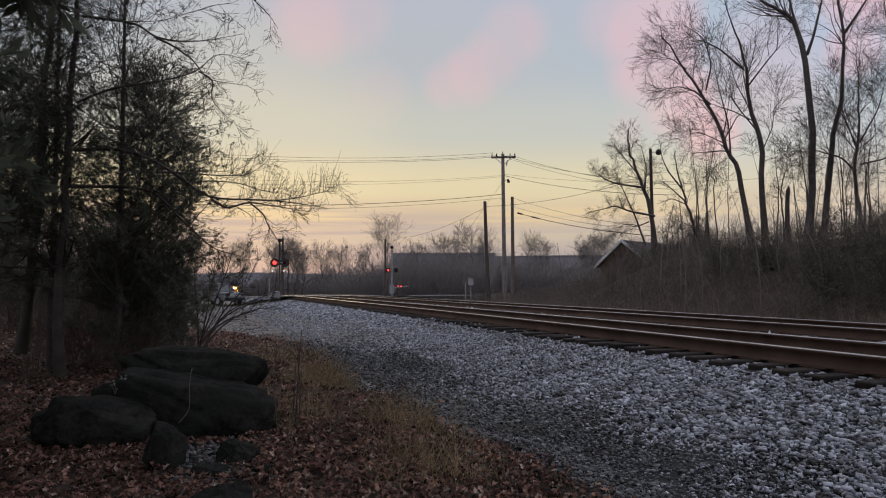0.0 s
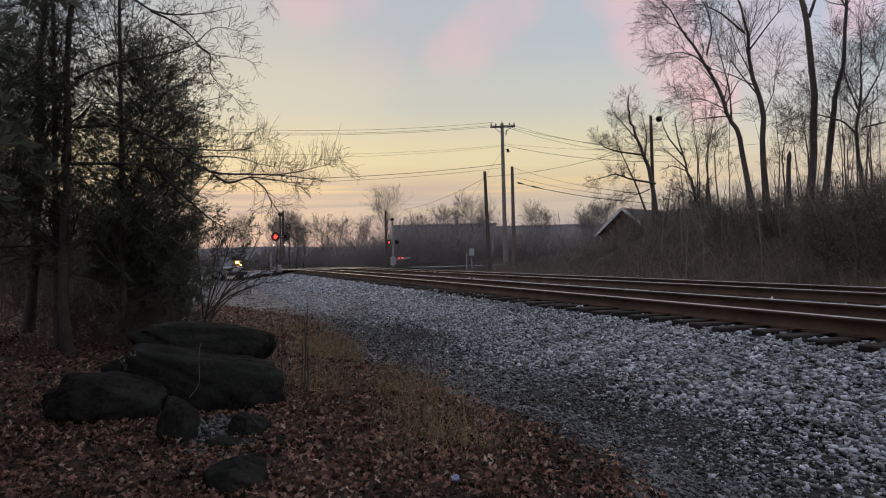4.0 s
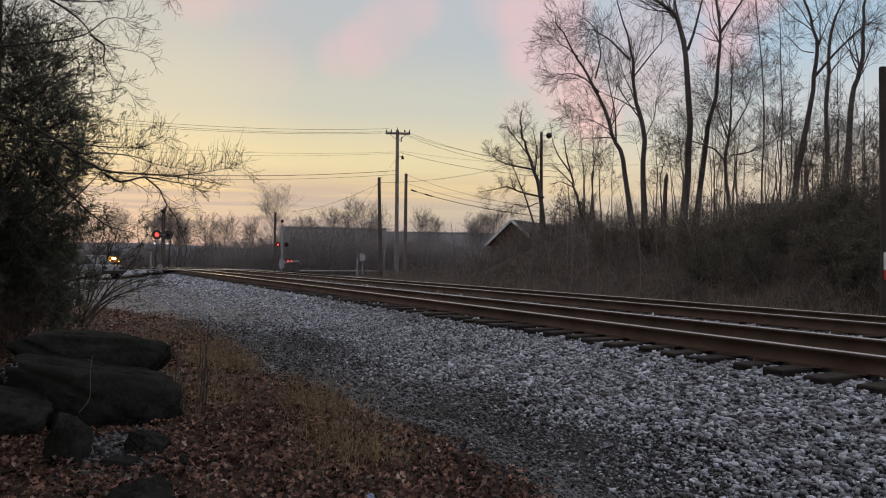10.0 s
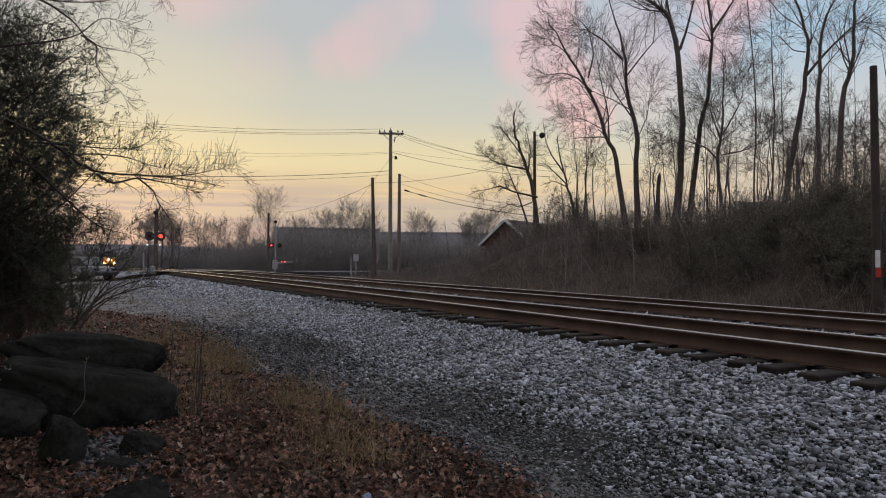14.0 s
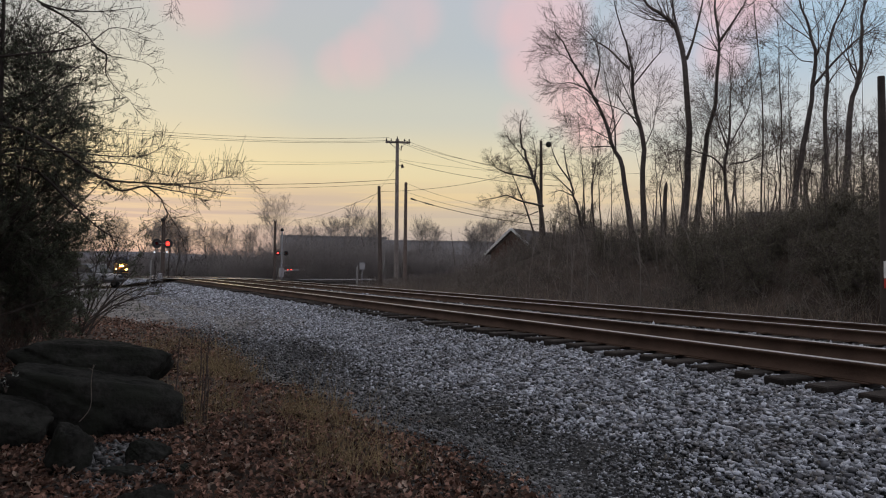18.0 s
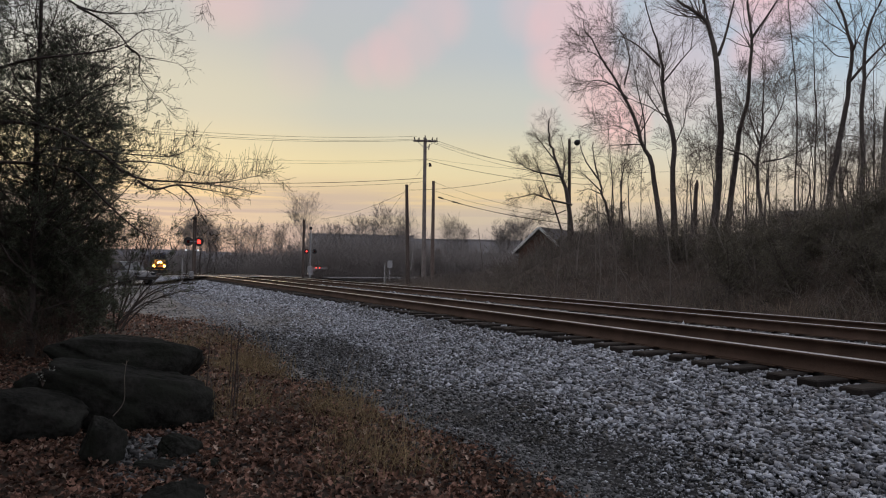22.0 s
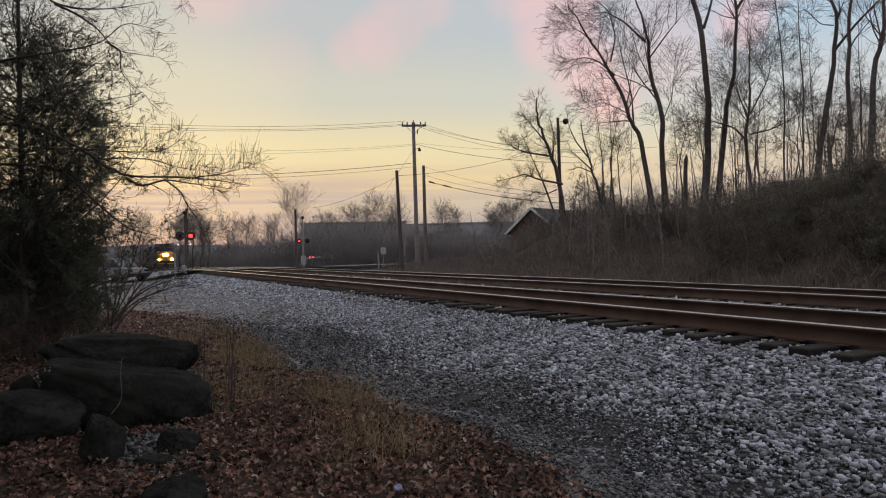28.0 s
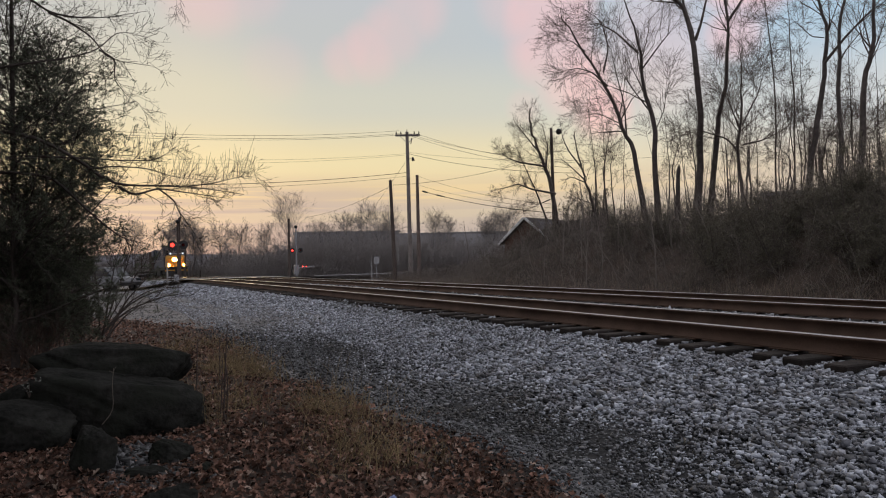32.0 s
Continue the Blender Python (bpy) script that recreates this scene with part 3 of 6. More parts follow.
def make_ballast():
    rng = np.random.default_rng(11)
    for name, coarse, beds in (("ballast_stones", False, ((2.75, 6.5, 2.0, 5.5, 1850, 0.0166), (2.7, 6.5, 5.5, 8.5, 1700, 0.017), (6.3, 7.4, 2.0, 9, 1300, 0.018))),
                               ("ballast_stones_beyond", True, ((2.55, 6.45, 8.5, 17, 1350, 0.0175), (2.5, 6.3, 17, 24, 720, 0.0205), (2.5, 6.3, 24, 34, 420, 0.025), (7.0, 8.0, 2.0, 14, 320, 0.028), (6.3, 7.2, 9, 20, 300, 0.026),
                                                               (8.5, 10.4, 2, 14, 900, 0.022), (8.5, 10.1, 14, 34, 260, 0.034), (2.6, 6.2, 34, 50, 190, 0.032), (3.5, 6.2, 58, 75, 200, 0.03), (2.6, 6.4, -2, 2, 200, 0.024), (2.6, 6.4, -9, -2, 60, 0.03), (7.0, 10.4, -6, 2, 60, 0.03)))):
        us, ys, ss = [], [], []
        for u0, u1, y0, y1, dens, s in beds:
            n = int((u1 - u0) * (y1 - y0) * dens)
            us.append(rng.uniform(u0, u1, n))
            ys.append(rng.uniform(y0, y1, n))
            ss.append(s * rng.lognormal(0, 0.33, n).clip(0.45, 2.0))
        U, Y, S = np.concatenate(us), np.concatenate(ys), np.concatenate(ss)
        # the toe of the bed is silted up: small dirty stones, a few clean ones among them
        toe = U + 0.3 * np.sin(Y * 0.9) + 0.15 * np.sin(Y * 2.7) + 0.25 * np.sin(U * 2 + Y * 0.9) + 0.25 * rng.normal(size=len(U))
        S = S * (0.6 + 0.4 * smooth(3.2, 4.4, toe))
        edge = np.interp(Y, EDGE_Y, EDGE_X) + 0.08 * np.sin(Y * 1.7) + smooth(14, 26, Y) * 1.2
        keep = rng.uniform(size=len(U)) < smooth(-0.1, 0.2, U - edge) + 0.03
        rut = 3.75 + 0.2 * np.sin(Y * 1.05 + 0.6) - 0.4 * smooth(6.5, 9, Y) * smooth(12, 9.5, Y)
        near = 0.1 + 0.9 * smooth(18, 11, Y)
        # the last term darkens stones near the tie ends to imitate a shaded dip
        dirty = rng.uniform(size=len(U)) < 0.08 + near * 0.9 * smooth(rut + 0.45, rut - 0.25, U + 0.16 * np.sin(Y * 2.7 + U * 3) + 0.2 * rng.normal(size=len(U))) + 0.55 * (U > 8.4) + 0.5 * smooth(5.3, 5.9, U) * smooth(9, 12, Y) * smooth(22, 17, Y)
        # the ends of the ties stay bare
        keep &= (np.abs(U - 6.79) > 0.13) & (np.abs(U - 8.29) > 0.13) & (np.abs(U - 10.71) > 0.13)
        gap = np.abs(Y[:, None] - TIE_ROWS[0][None]).min(1)
        keep &= (U < 6.2) | (gap > 0.15)
        for k, nm, m, label in ((keep & ~dirty, name, M_STONE, "broken blue-grey granite ballast stones beside the track"), (keep & dirty, name.replace("ballast", "silted_ballast"), M_SILTED_SHADED, "dirty silted ballast stones along the toe, and dark ones by the ties in place of shade")):
            scatter_stones(nm, rng, U[k], Y[k], S[k], label, 0.34, m, coarse=coarse,
                           zf=lambda u, y: np.maximum(ground_z(u - bend(y), y) + 0.01, np.where(u > 2.9, ballast_z(u, y), -9)))
    n = 9000
    Y = rng.uniform(15, 46, n)
    lo = np.interp(Y, EDGE_Y, EDGE_X) + 0.3
    U = lo + (4.6 - lo) * rng.uniform(0, 1, n)
    scatter_stones("dirt_stones", rng, U, Y, 0.016 * rng.lognormal(0, 0.5, n).clip(0.4, 2.2), "loose grey chips on the packed dirt", 0.3, M_DIRTCHIP,
                   lambda u, y: np.maximum(ground_z(u - bend(y), y), np.where(u > 2.95, ballast_z(u, y), -9)) + 0.02, True)
    n = 16000
    U, Y = rng.uniform(2.1, 4.0, n), -7 + 25 * rng.beta(1.5, 1.3, n)
    scatter_stones("fine_gravel_stones", rng, U, Y, 0.0095 * rng.lognormal(0, 0.45, n).clip(0.4, 1.8) * (1 + np.abs(Y) / 20), "small dark gravel chips on the apron", 0.4,
                   M_CHIP, lambda u, y: np.maximum(ground_z(u - bend(y), y) + 0.012, np.where(u > 2.9, ballast_z(u, y), -9)), True)


# ---- verge: leaves, boulders, weeds ----


def make_leaves():
    rng = np.random.default_rng(21)
    xs, ys = [], []
    for x0, x1, y0, y1, dens in ((-3.0, 3.0, 2.6, 7, 800), (-4, 3.0, 7, 9, 420), (-6, 2.9, 9, 14, 240), (-7, 2.9, 14, 22, 130), (-8, 2.0, 22, 30, 40), (-3.0, 3.0, 1.2, 2.6, 120), (-4, 3.0, -1, 1.2, 50), (-6, 3.0, -9, -1, 20), (-8, -3, 1, 9, 60)):
        n = int((x1 - x0) * (y1 - y0) * dens)
        xs.append(rng.uniform(x0, x1, n))
        ys.append(rng.uniform(y0, y1, n))
    X, Y = np.concatenate(xs), np.concatenate(ys)
    edge = np.interp(Y, EDGE_Y, EDGE_X) + 0.08 * np.sin(Y * 1.7) - 0.1
    far = smooth(12, 18, Y)
    keep = rng.uniform(size=len(X)) < smooth(0.35 + 0.9 * far, -0.15 - 0.5 * far, X - edge) + 0.02
    # the rubble below the boulders stays bare
    keep &= (((X - 0.27) / 0.26) ** 2 + ((Y - 6.1) / 0.62) ** 2 > 1) | (rng.uniform(size=len(X)) < 0.12)
    X, Y = X[keep], Y[keep]
    n = len(X)
    # an oak leaf: a lobed outline round a midrib, folded along it and curled
    out = np.array([(0, -0.5), (0.24, -0.24), (0.14, -0.08), (0.33, 0.1), (0.18, 0.22), (0, 0.5), (-0.18, 0.22), (-0.33, 0.1), (-0.14, -0.08), (-0.24, -0.24)])
    k = len(out)
    P = np.concatenate([out, [[0, 0.0]]])
    L = rng.uniform(0.03, 0.075, n) * (1 + 0.25 * smooth(6, 10, Y))
    wv = rng.uniform(0.7, 1.2, n)
    px, py = P[None, :, 0] * wv[:, None], np.repeat(P[None, :, 1], n, 0)
    curl, fold = rng.normal(size=(n, 1)) * 0.7, rng.uniform(0.1, 1.4, (n, 1))
    pz = fold * np.abs(px) + curl * py**2 + 0.06 * rng.normal(size=px.shape)
    W = np.stack([px, py, pz], -1) * L[:, None, None]
    for ax, sd in ((0, 0.45), (1, 0.45)):
        t = rng.normal(size=n) * sd
        c, s = np.cos(t)[:, None], np.sin(t)[:, None]
        i, j = ((1, 2), (0, 2))[ax]
        a, b = W[..., i].copy(), W[..., j].copy()
        W[..., i], W[..., j] = a * c - b * s, a * s + b * c
    t = rng.uniform(0, 2 * np.pi, n)
    c, s = np.cos(t)[:, None], np.sin(t)[:, None]
    a, b = W[..., 0].copy(), W[..., 1].copy()
    W[..., 0], W[..., 1] = a * c - b * s, a * s + b * c
    Z = ground_z(X, Y) + rng.uniform(0.004, 0.05, n)
    W += np.stack([X, Y, Z], -1)[:, None]
    tri = np.array([(i, (i + 1) % k, k) for i in range(k)])
    pale = rng.uniform(size=n) < 0.07
    for W1, name, m, label in ((W[~pale], "fallen_leaves", M_LEAF, "curled red-brown oak leaves covering the verge"), (W[pale], "pale_fallen_leaves", M_PALELEAF, "bleached tan oak leaves strewn over the darker ones")):
        F = (tri[None] + (np.arange(len(W1)) * (k + 1))[:, None, None]).reshape(-1, 3)
        put(name, fast_mesh(name, W1.reshape(-1, 3), F), m, None, label, "leaves", kind="stuff")


def boulder(x, y, z, sx, sy, sz, rx, ry, rz, seed, label, flat=0.5, wedge=0.0):
    rng = np.random.default_rng(seed + 500)
    bm = bmesh.new()
    bmesh.ops.create_icosphere(bm, subdivisions=5, radius=1)
    off = Vector((seed * 3.7, seed * 1.3, seed * 2.1))
    # split along joints: a dozen cut planes round the block
    planes = [Vector(n).normalized() for n in rng.normal(size=(13, 3))] + [Vector((0, 0, 1)), Vector((0, 0, -1)), Vector((0.1, -1, 0.15)).normalized(), Vector((-1, 0.2, 0.1)).normalized(), Vector((1, -0.2, -0.15)).normalized()]
    cuts = list(rng.uniform(0.66, 0.93, 13)) + [flat, flat, 0.8, 0.9, 0.9]
    cracks = [(Vector(n).normalized(), c) for n, c in zip(rng.normal(size=(3, 3)), rng.uniform(-0.4, 0.4, 3))]
    for v in bm.verts:
        p = v.co.normalized()
        r = 1.0
        for n, c in zip(planes, cuts):
            k = p.dot(n)
            if k > 0.05:
                r = min(r, c / k)
        r *= 1 + 0.07 * noise.noise(p * 2.3 + off) - 0.1 * max(0.0, 0.1 - abs(noise.noise(p * 1.9 + off * 2))) * 6 - 0.05 * abs(noise.noise(p * 4.1 + off)) + 0.018 * noise.noise(p * 8 + off) + 0.012 * noise.noise(p * 17 + off) + 0.008 * noise.noise(p * 36 + off)
        for n, c in cracks:
            r *= 1 - 0.07 * math.exp(-((p.dot(n) - c + 0.03 * noise.noise(p * 3 + off)) / 0.03) ** 2)
        q = p * r
        v.co = Vector((q.x * sx * 0.53, q.y * sy * 0.53, q.z * sz / 2 / flat * (1 - wedge * q.x)))
    me = bpy.data.meshes.new("boulder")
    bm.to_mesh(me)
    bm.free()
    me.polygons.foreach_set("use_smooth", [True] * len(me.polygons))
    ob = put("boulder", me, M_ROCK, None, label, "boulder", "stacked boulders")
    ob.matrix_world = pose(x, y, z, rx, ry, rz)
    return ob


def make_boulders():
    boulder(0.2, 8.0, 0.53, 1.6, 0.85, 0.46, -4, -9, 176, 1, "long dark mossy boulder lying on top of the pile", 0.7, 0.4)
    boulder(0.12, 7.42, 0.22, 1.78, 0.95, 0.6, -2, -13, 173, 2, "long dark boulder sloping under the top one", 0.72, 0.15)
    boulder(-0.70, 7.0, 0.19, 1.04, 0.66, 0.46, 6, 8, 8, 3, "pale-scuffed rounded boulder resting in leaves", 0.75)
    boulder(-0.06, 6.0, 0.12, 0.36, 0.36, 0.44, 0, 12, 25, 4, "small dark boulder in front of the pile", 0.8)
    boulder(0.34, 4.60, 0.02, 0.46, 0.40, 0.32, 4, -16, 18, 5, "low pointed dark boulder in the leaves", 0.75)
    boulder(0.50, 5.95, 0.05, 0.34, 0.30, 0.24, 3, 6, -15, 6, "small flat dark boulder under the pile", 0.75)
    boulder(0.72, 5.55, 0.0, 0.26, 0.24, 0.14, 3, 6, 35, 7, "small grey boulder sunk among leaves", 0.8)
    boulder(0.35, 7.95, 0.14, 1.0, 0.7, 0.5, 0, 4, 10, 8, "dark boulder buried under the pile", 0.75)
    boulder(-0.45, 7.85, 0.18, 0.9, 0.8, 0.55, 0, 4, 40, 9, "dark boulder wedged behind the pile", 0.75)
    boulder(0.30, 5.6, 0.0, 0.34, 0.26, 0.16, 0, 4, -20, 10, "small broken boulder among stone chips", 0.8)
    rng = np.random.default_rng(17)
    n = 2800
    U, Y = rng.normal(0.3, 0.2, n), rng.normal(6.05, 0.45, n)
    frost = mat("pale_stone_chip", (0.025, 0.025, 0.026), (0.19, 0.19, 0.192), 0.8, 6, 0.2, spread=0.97)
    scatter_stones("rubble", rng, U, Y, 0.0125 * rng.lognormal(0, 0.5, n).clip(0.3, 2.6), "grey broken rubble below the boulders", 0.25, frost, ground_z)


def make_weeds():
    rng = np.random.default_rng(31)
    # dry grass and stalks between the boulders and the gravel
    n = 10500
    X = rng.normal(1.75, 0.45, n)
    Y = rng.uniform(4.6, 15, n)
    edge = np.interp(Y, EDGE_Y, EDGE_X) - 0.15
    k = (X < edge + 0.1) & (X > 0.75) & (bump_noise(X * 2.6, Y * 1.9) > 0.28 + 0.2 * rng.normal(size=n))
    X, Y = X[k], Y[k]
    n = len(X)
    h = rng.uniform(0.08, 0.38, n)
    way = rng.normal(size=(n, 3)) * 0.45 + np.array([0, 0, 1.0])
    P = np.stack([X, Y, ground_z(X, Y)], -1)[:, None] + np.linspace(0, 1, 4)[None, :, None] * (way * h[:, None])[:, None]
    P[:, :, 2] -= (np.linspace(0, 1, 4) ** 2)[None] * (h * rng.uniform(0, 0.5, n))[:, None]
    R = np.repeat(np.linspace(0.0022, 0.001, 4)[None], n, 0)
    V, F = tubes(P, R, 3)
    put("dry_grass", fast_mesh("dry_grass", V, F), M_DRYGRASS, None, "thin dry orange-brown grass along the leaf edge", "grass", kind="stuff")
    # a clump of tall dry stalks
    for i, (x, y, h) in enumerate(((1.12, 7.35, 0.95), (1.16, 7.42, 0.7), (1.08, 7.3, 0.6), (1.0, 8.6, 0.7), (1.35, 9.2, 0.6))):
        z = float(ground_z(x, y))
        P = spline([(x, y, z), (x + 0.02, y, z + h * 0.5), (x - 0.01 + 0.05 * rng.normal(), y, z + h)], 8)[None]
        R = np.linspace(0.009, 0.004, 8)[None]
        C, CR = grow(rng, P, R, 14, 0.15, 1.0, 35, 0.14, 3, 0.25, 0.2, 0.5)
        w = thing("dry_weed_stalk", pose(x, y, z), "tall dead weed stalk standing in leaves", "weed", "dead weed stalks")
        V, F = tubes(P - np.array([x, y, z]), R, 5)
        put("stalk", fast_mesh("stalk", V, F, True), M_TWIG, w)
        for j in range(len(C)):
            V, F = tubes(C[j:j + 1] - np.array([x, y, z]), CR[j:j + 1], 4)
            put("side_twig", fast_mesh("side_twig", V, F, True), M_TWIG, w)
    # a forked stick leaning on the boulders
    P = np.stack([spline([(0.02, 6.78, 0.2), (0.12, 6.84, 0.3), (0.1, 6.9, 0.5), (0.12, 6.93, 0.66)], 10)])
    R = np.linspace(0.004, 0.0025, 10)[None]
    C, CR = grow(rng, P, R, 4, 0.5, 0.95, 40, 0.12, 4, 0.1, 0.15, 0.7)
    V, F = join([tubes(P, R, 5), tubes(C, CR, 4)])
    put("forked_stick", fast_mesh("forked_stick", V, F), mat("pale_stick", (0.1, 0.085, 0.07), (0.2, 0.17, 0.14)), None, "thin pale forked stick against the boulders", "stick")


def make_sprig():
    """A small pale-leaved sprig that grows in the crack between two boulders."""
    rng = np.random.default_rng(39)
    base = np.array(polar(-4.4, 7.25, z=0.42))
    t = thing("sprig", pose(*base), "small pale frosted sprig between the boulders", "plant")
    P = np.stack([spline([(0, 0, 0), (0.02 * k, 0.01, 0.07), (0.045 * k, 0.02 * k, 0.13 + 0.02 * k)], 6) for k in (-1, 0, 1, 2)])
    V, F = tubes(P, np.repeat(np.linspace(0.004, 0.002, 6)[None], 4, 0), 4)
    put("stem", fast_mesh("stem", V, F, True), M_TWIG, t)
    Q = P[:, 2:].reshape(-1, 3)
    V, F = sprays(rng, Q, 0.024, 0.0, 3, slim=0.25)
    put("leaf_tuft", fast_mesh("leaf_tuft", V, F), mat("frosted_leaf", (0.2, 0.23, 0.2), (0.4, 0.42, 0.39), 0.8, 20, 0.0, thin=0.2), t, "pale grey-green leaves", kind="stuff")


def make_litter():
    """Odd bits of rubbish: a crumpled wrapper on the leaves, pale scraps at the foot of the bank."""
    rng = np.random.default_rng(37)
    blue = mat("blue_white_wrapper", (0.12, 0.17, 0.4), (0.5, 0.54, 0.66), 0.4, 30, 0.2)
    for x, y, z, s, m, label in ((1.65, 4.13, 0.05, 0.036, blue, "crumpled blue and white wrapper on leaves"), (17.60, 12.69, None, 0.09, M_WHITE, "pale scrap caught on the bank"), (17.00, 13.47, None, 0.09, M_WHITE, "pale scrap by the far track")):
        bm = bmesh.new()
        bmesh.ops.create_grid(bm, x_segments=7, y_segments=5, size=1)
        for v in bm.verts:
            v.co = Vector((v.co.x * s, v.co.y * s * 0.6, s * 0.6 * noise.noise(Vector((v.co.x * 2 + x, v.co.y * 2, z or 0)))))
        bmesh.ops.solidify(bm, geom=bm.faces[:], thickness=0.002)
        me = bpy.data.meshes.new("litter")
        bm.to_mesh(me)
        bm.free()
        ob = put("litter", me, m, None, label, "litter", "litter")
        ob.matrix_world = pose(x, y, float(ground_z(x, y)) + 0.05 if z is None else z, 35, 0, 40)


# ---- trees ----


def bare_tree(name, trunk, r0, seed, label, group, spread=3.2, density=1.0, limbs=(), t0=0.3, far=False, up=0.16, r_end=0.3, n_limb=13, angle=52, fine=2, m2=7, m3=5, lo=0.005, twig=None, wob=0.2, thick=0.58):
    """A leafless tree: trunk and limbs along given lines, then three orders of branches and twigs."""
    rng = np.random.default_rng(seed)
    base = trunk[0]
    top = thing(name, pose(*base), label, "tree", group)
    k = 22
    P0 = spline(trunk, k)[None]
    sway = np.cumsum(rng.normal(size=(k, 3)), 0)
    sway -= np.linspace(0, 1, k)[:, None] * sway[-1]
    P0 += (sway * r0 * 0.35)[None]
    R0 = (r0 * np.linspace(1, r_end, k) * np.concatenate([[1.35, 1.12], np.ones(k - 2)]))[None]
    lines, radii = [P0], [R0]
    for pts, r in limbs:
        lines.append(spline(pts, k)[None])
        radii.append(r * np.linspace(1, 0.14, k)[None])
    P, R = np.concatenate(lines), np.concatenate(radii)
    n1 = max(3, int(n_limb * density))
    P1, R1 = grow(rng, P[:1], R[:1], n1, t0, 1.0, angle, spread, 8, up, wob, thick, 0.4, 0.2)
    if len(P) > 1:
        PL, RL = grow(rng, P[1:], R[1:], max(4, int(n1 * 0.7)), t0, 1.0, angle, spread * 0.6, 8, up, wob, 0.55, 0.4, 0.2)
        P1, R1 = np.concatenate([P1, PL]), np.concatenate([R1, RL])
    P2, R2 = grow(rng, P1, R1, m2, 0.15, 1.0, 48, spread * 0.55, 5, up * 0.6, wob, 0.5, 0.45, 0.35)
    P3, R3 = grow(rng, P2, R2, m3, 0.12, 1.0, 45, spread * 0.3, 3, up * 0.5, wob, 0.6, 0.4, 0.5)
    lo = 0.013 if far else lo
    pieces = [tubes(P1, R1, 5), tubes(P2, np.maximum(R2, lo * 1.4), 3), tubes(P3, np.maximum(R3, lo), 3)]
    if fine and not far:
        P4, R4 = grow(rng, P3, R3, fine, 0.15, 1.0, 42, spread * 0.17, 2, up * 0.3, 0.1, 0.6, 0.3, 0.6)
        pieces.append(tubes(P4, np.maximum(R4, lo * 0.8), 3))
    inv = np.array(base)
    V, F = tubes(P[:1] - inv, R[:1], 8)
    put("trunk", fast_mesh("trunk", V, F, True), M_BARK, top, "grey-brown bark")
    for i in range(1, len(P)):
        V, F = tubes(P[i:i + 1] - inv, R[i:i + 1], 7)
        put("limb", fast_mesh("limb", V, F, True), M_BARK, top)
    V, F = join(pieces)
    put("crown", fast_mesh("crown", V - inv, F), twig or (M_HAZETWIG if far else M_TWIG), top, "bare branches and fine twigs", kind="stuff")
    return top


def sprays(rng, P, size, droop=0.2, n=5, along=None, slim=0.095):
    """Little feathery sprays of scale leaves at many places: a few slim blades each."""
    N = len(P)
    way = rng.normal(size=(N, n, 3)) + np.array([0, 0, 0.25 - droop])
    if along is not None:
        way = 0.5 * way + along[:, None]
    way /= np.linalg.norm(way, axis=-1, keepdims=True)
    side = np.cross(way, rng.normal(size=(N, n, 3)))
    side /= np.linalg.norm(side, axis=-1, keepdims=True) + 1e-9
    L = (size * rng.uniform(0.5, 1.3, (N, n)))[..., None]
    w = L * slim
    base = P[:, None] + way * L * 0.05
    V = np.stack([base - side * w * 0.4, base + way * L * 0.55 + side * w, base + way * L, base + way * L * 0.5 - side * w], 2)
    F = np.arange(N * n * 4).reshape(-1, 4)
    return V.reshape(-1, 3), F


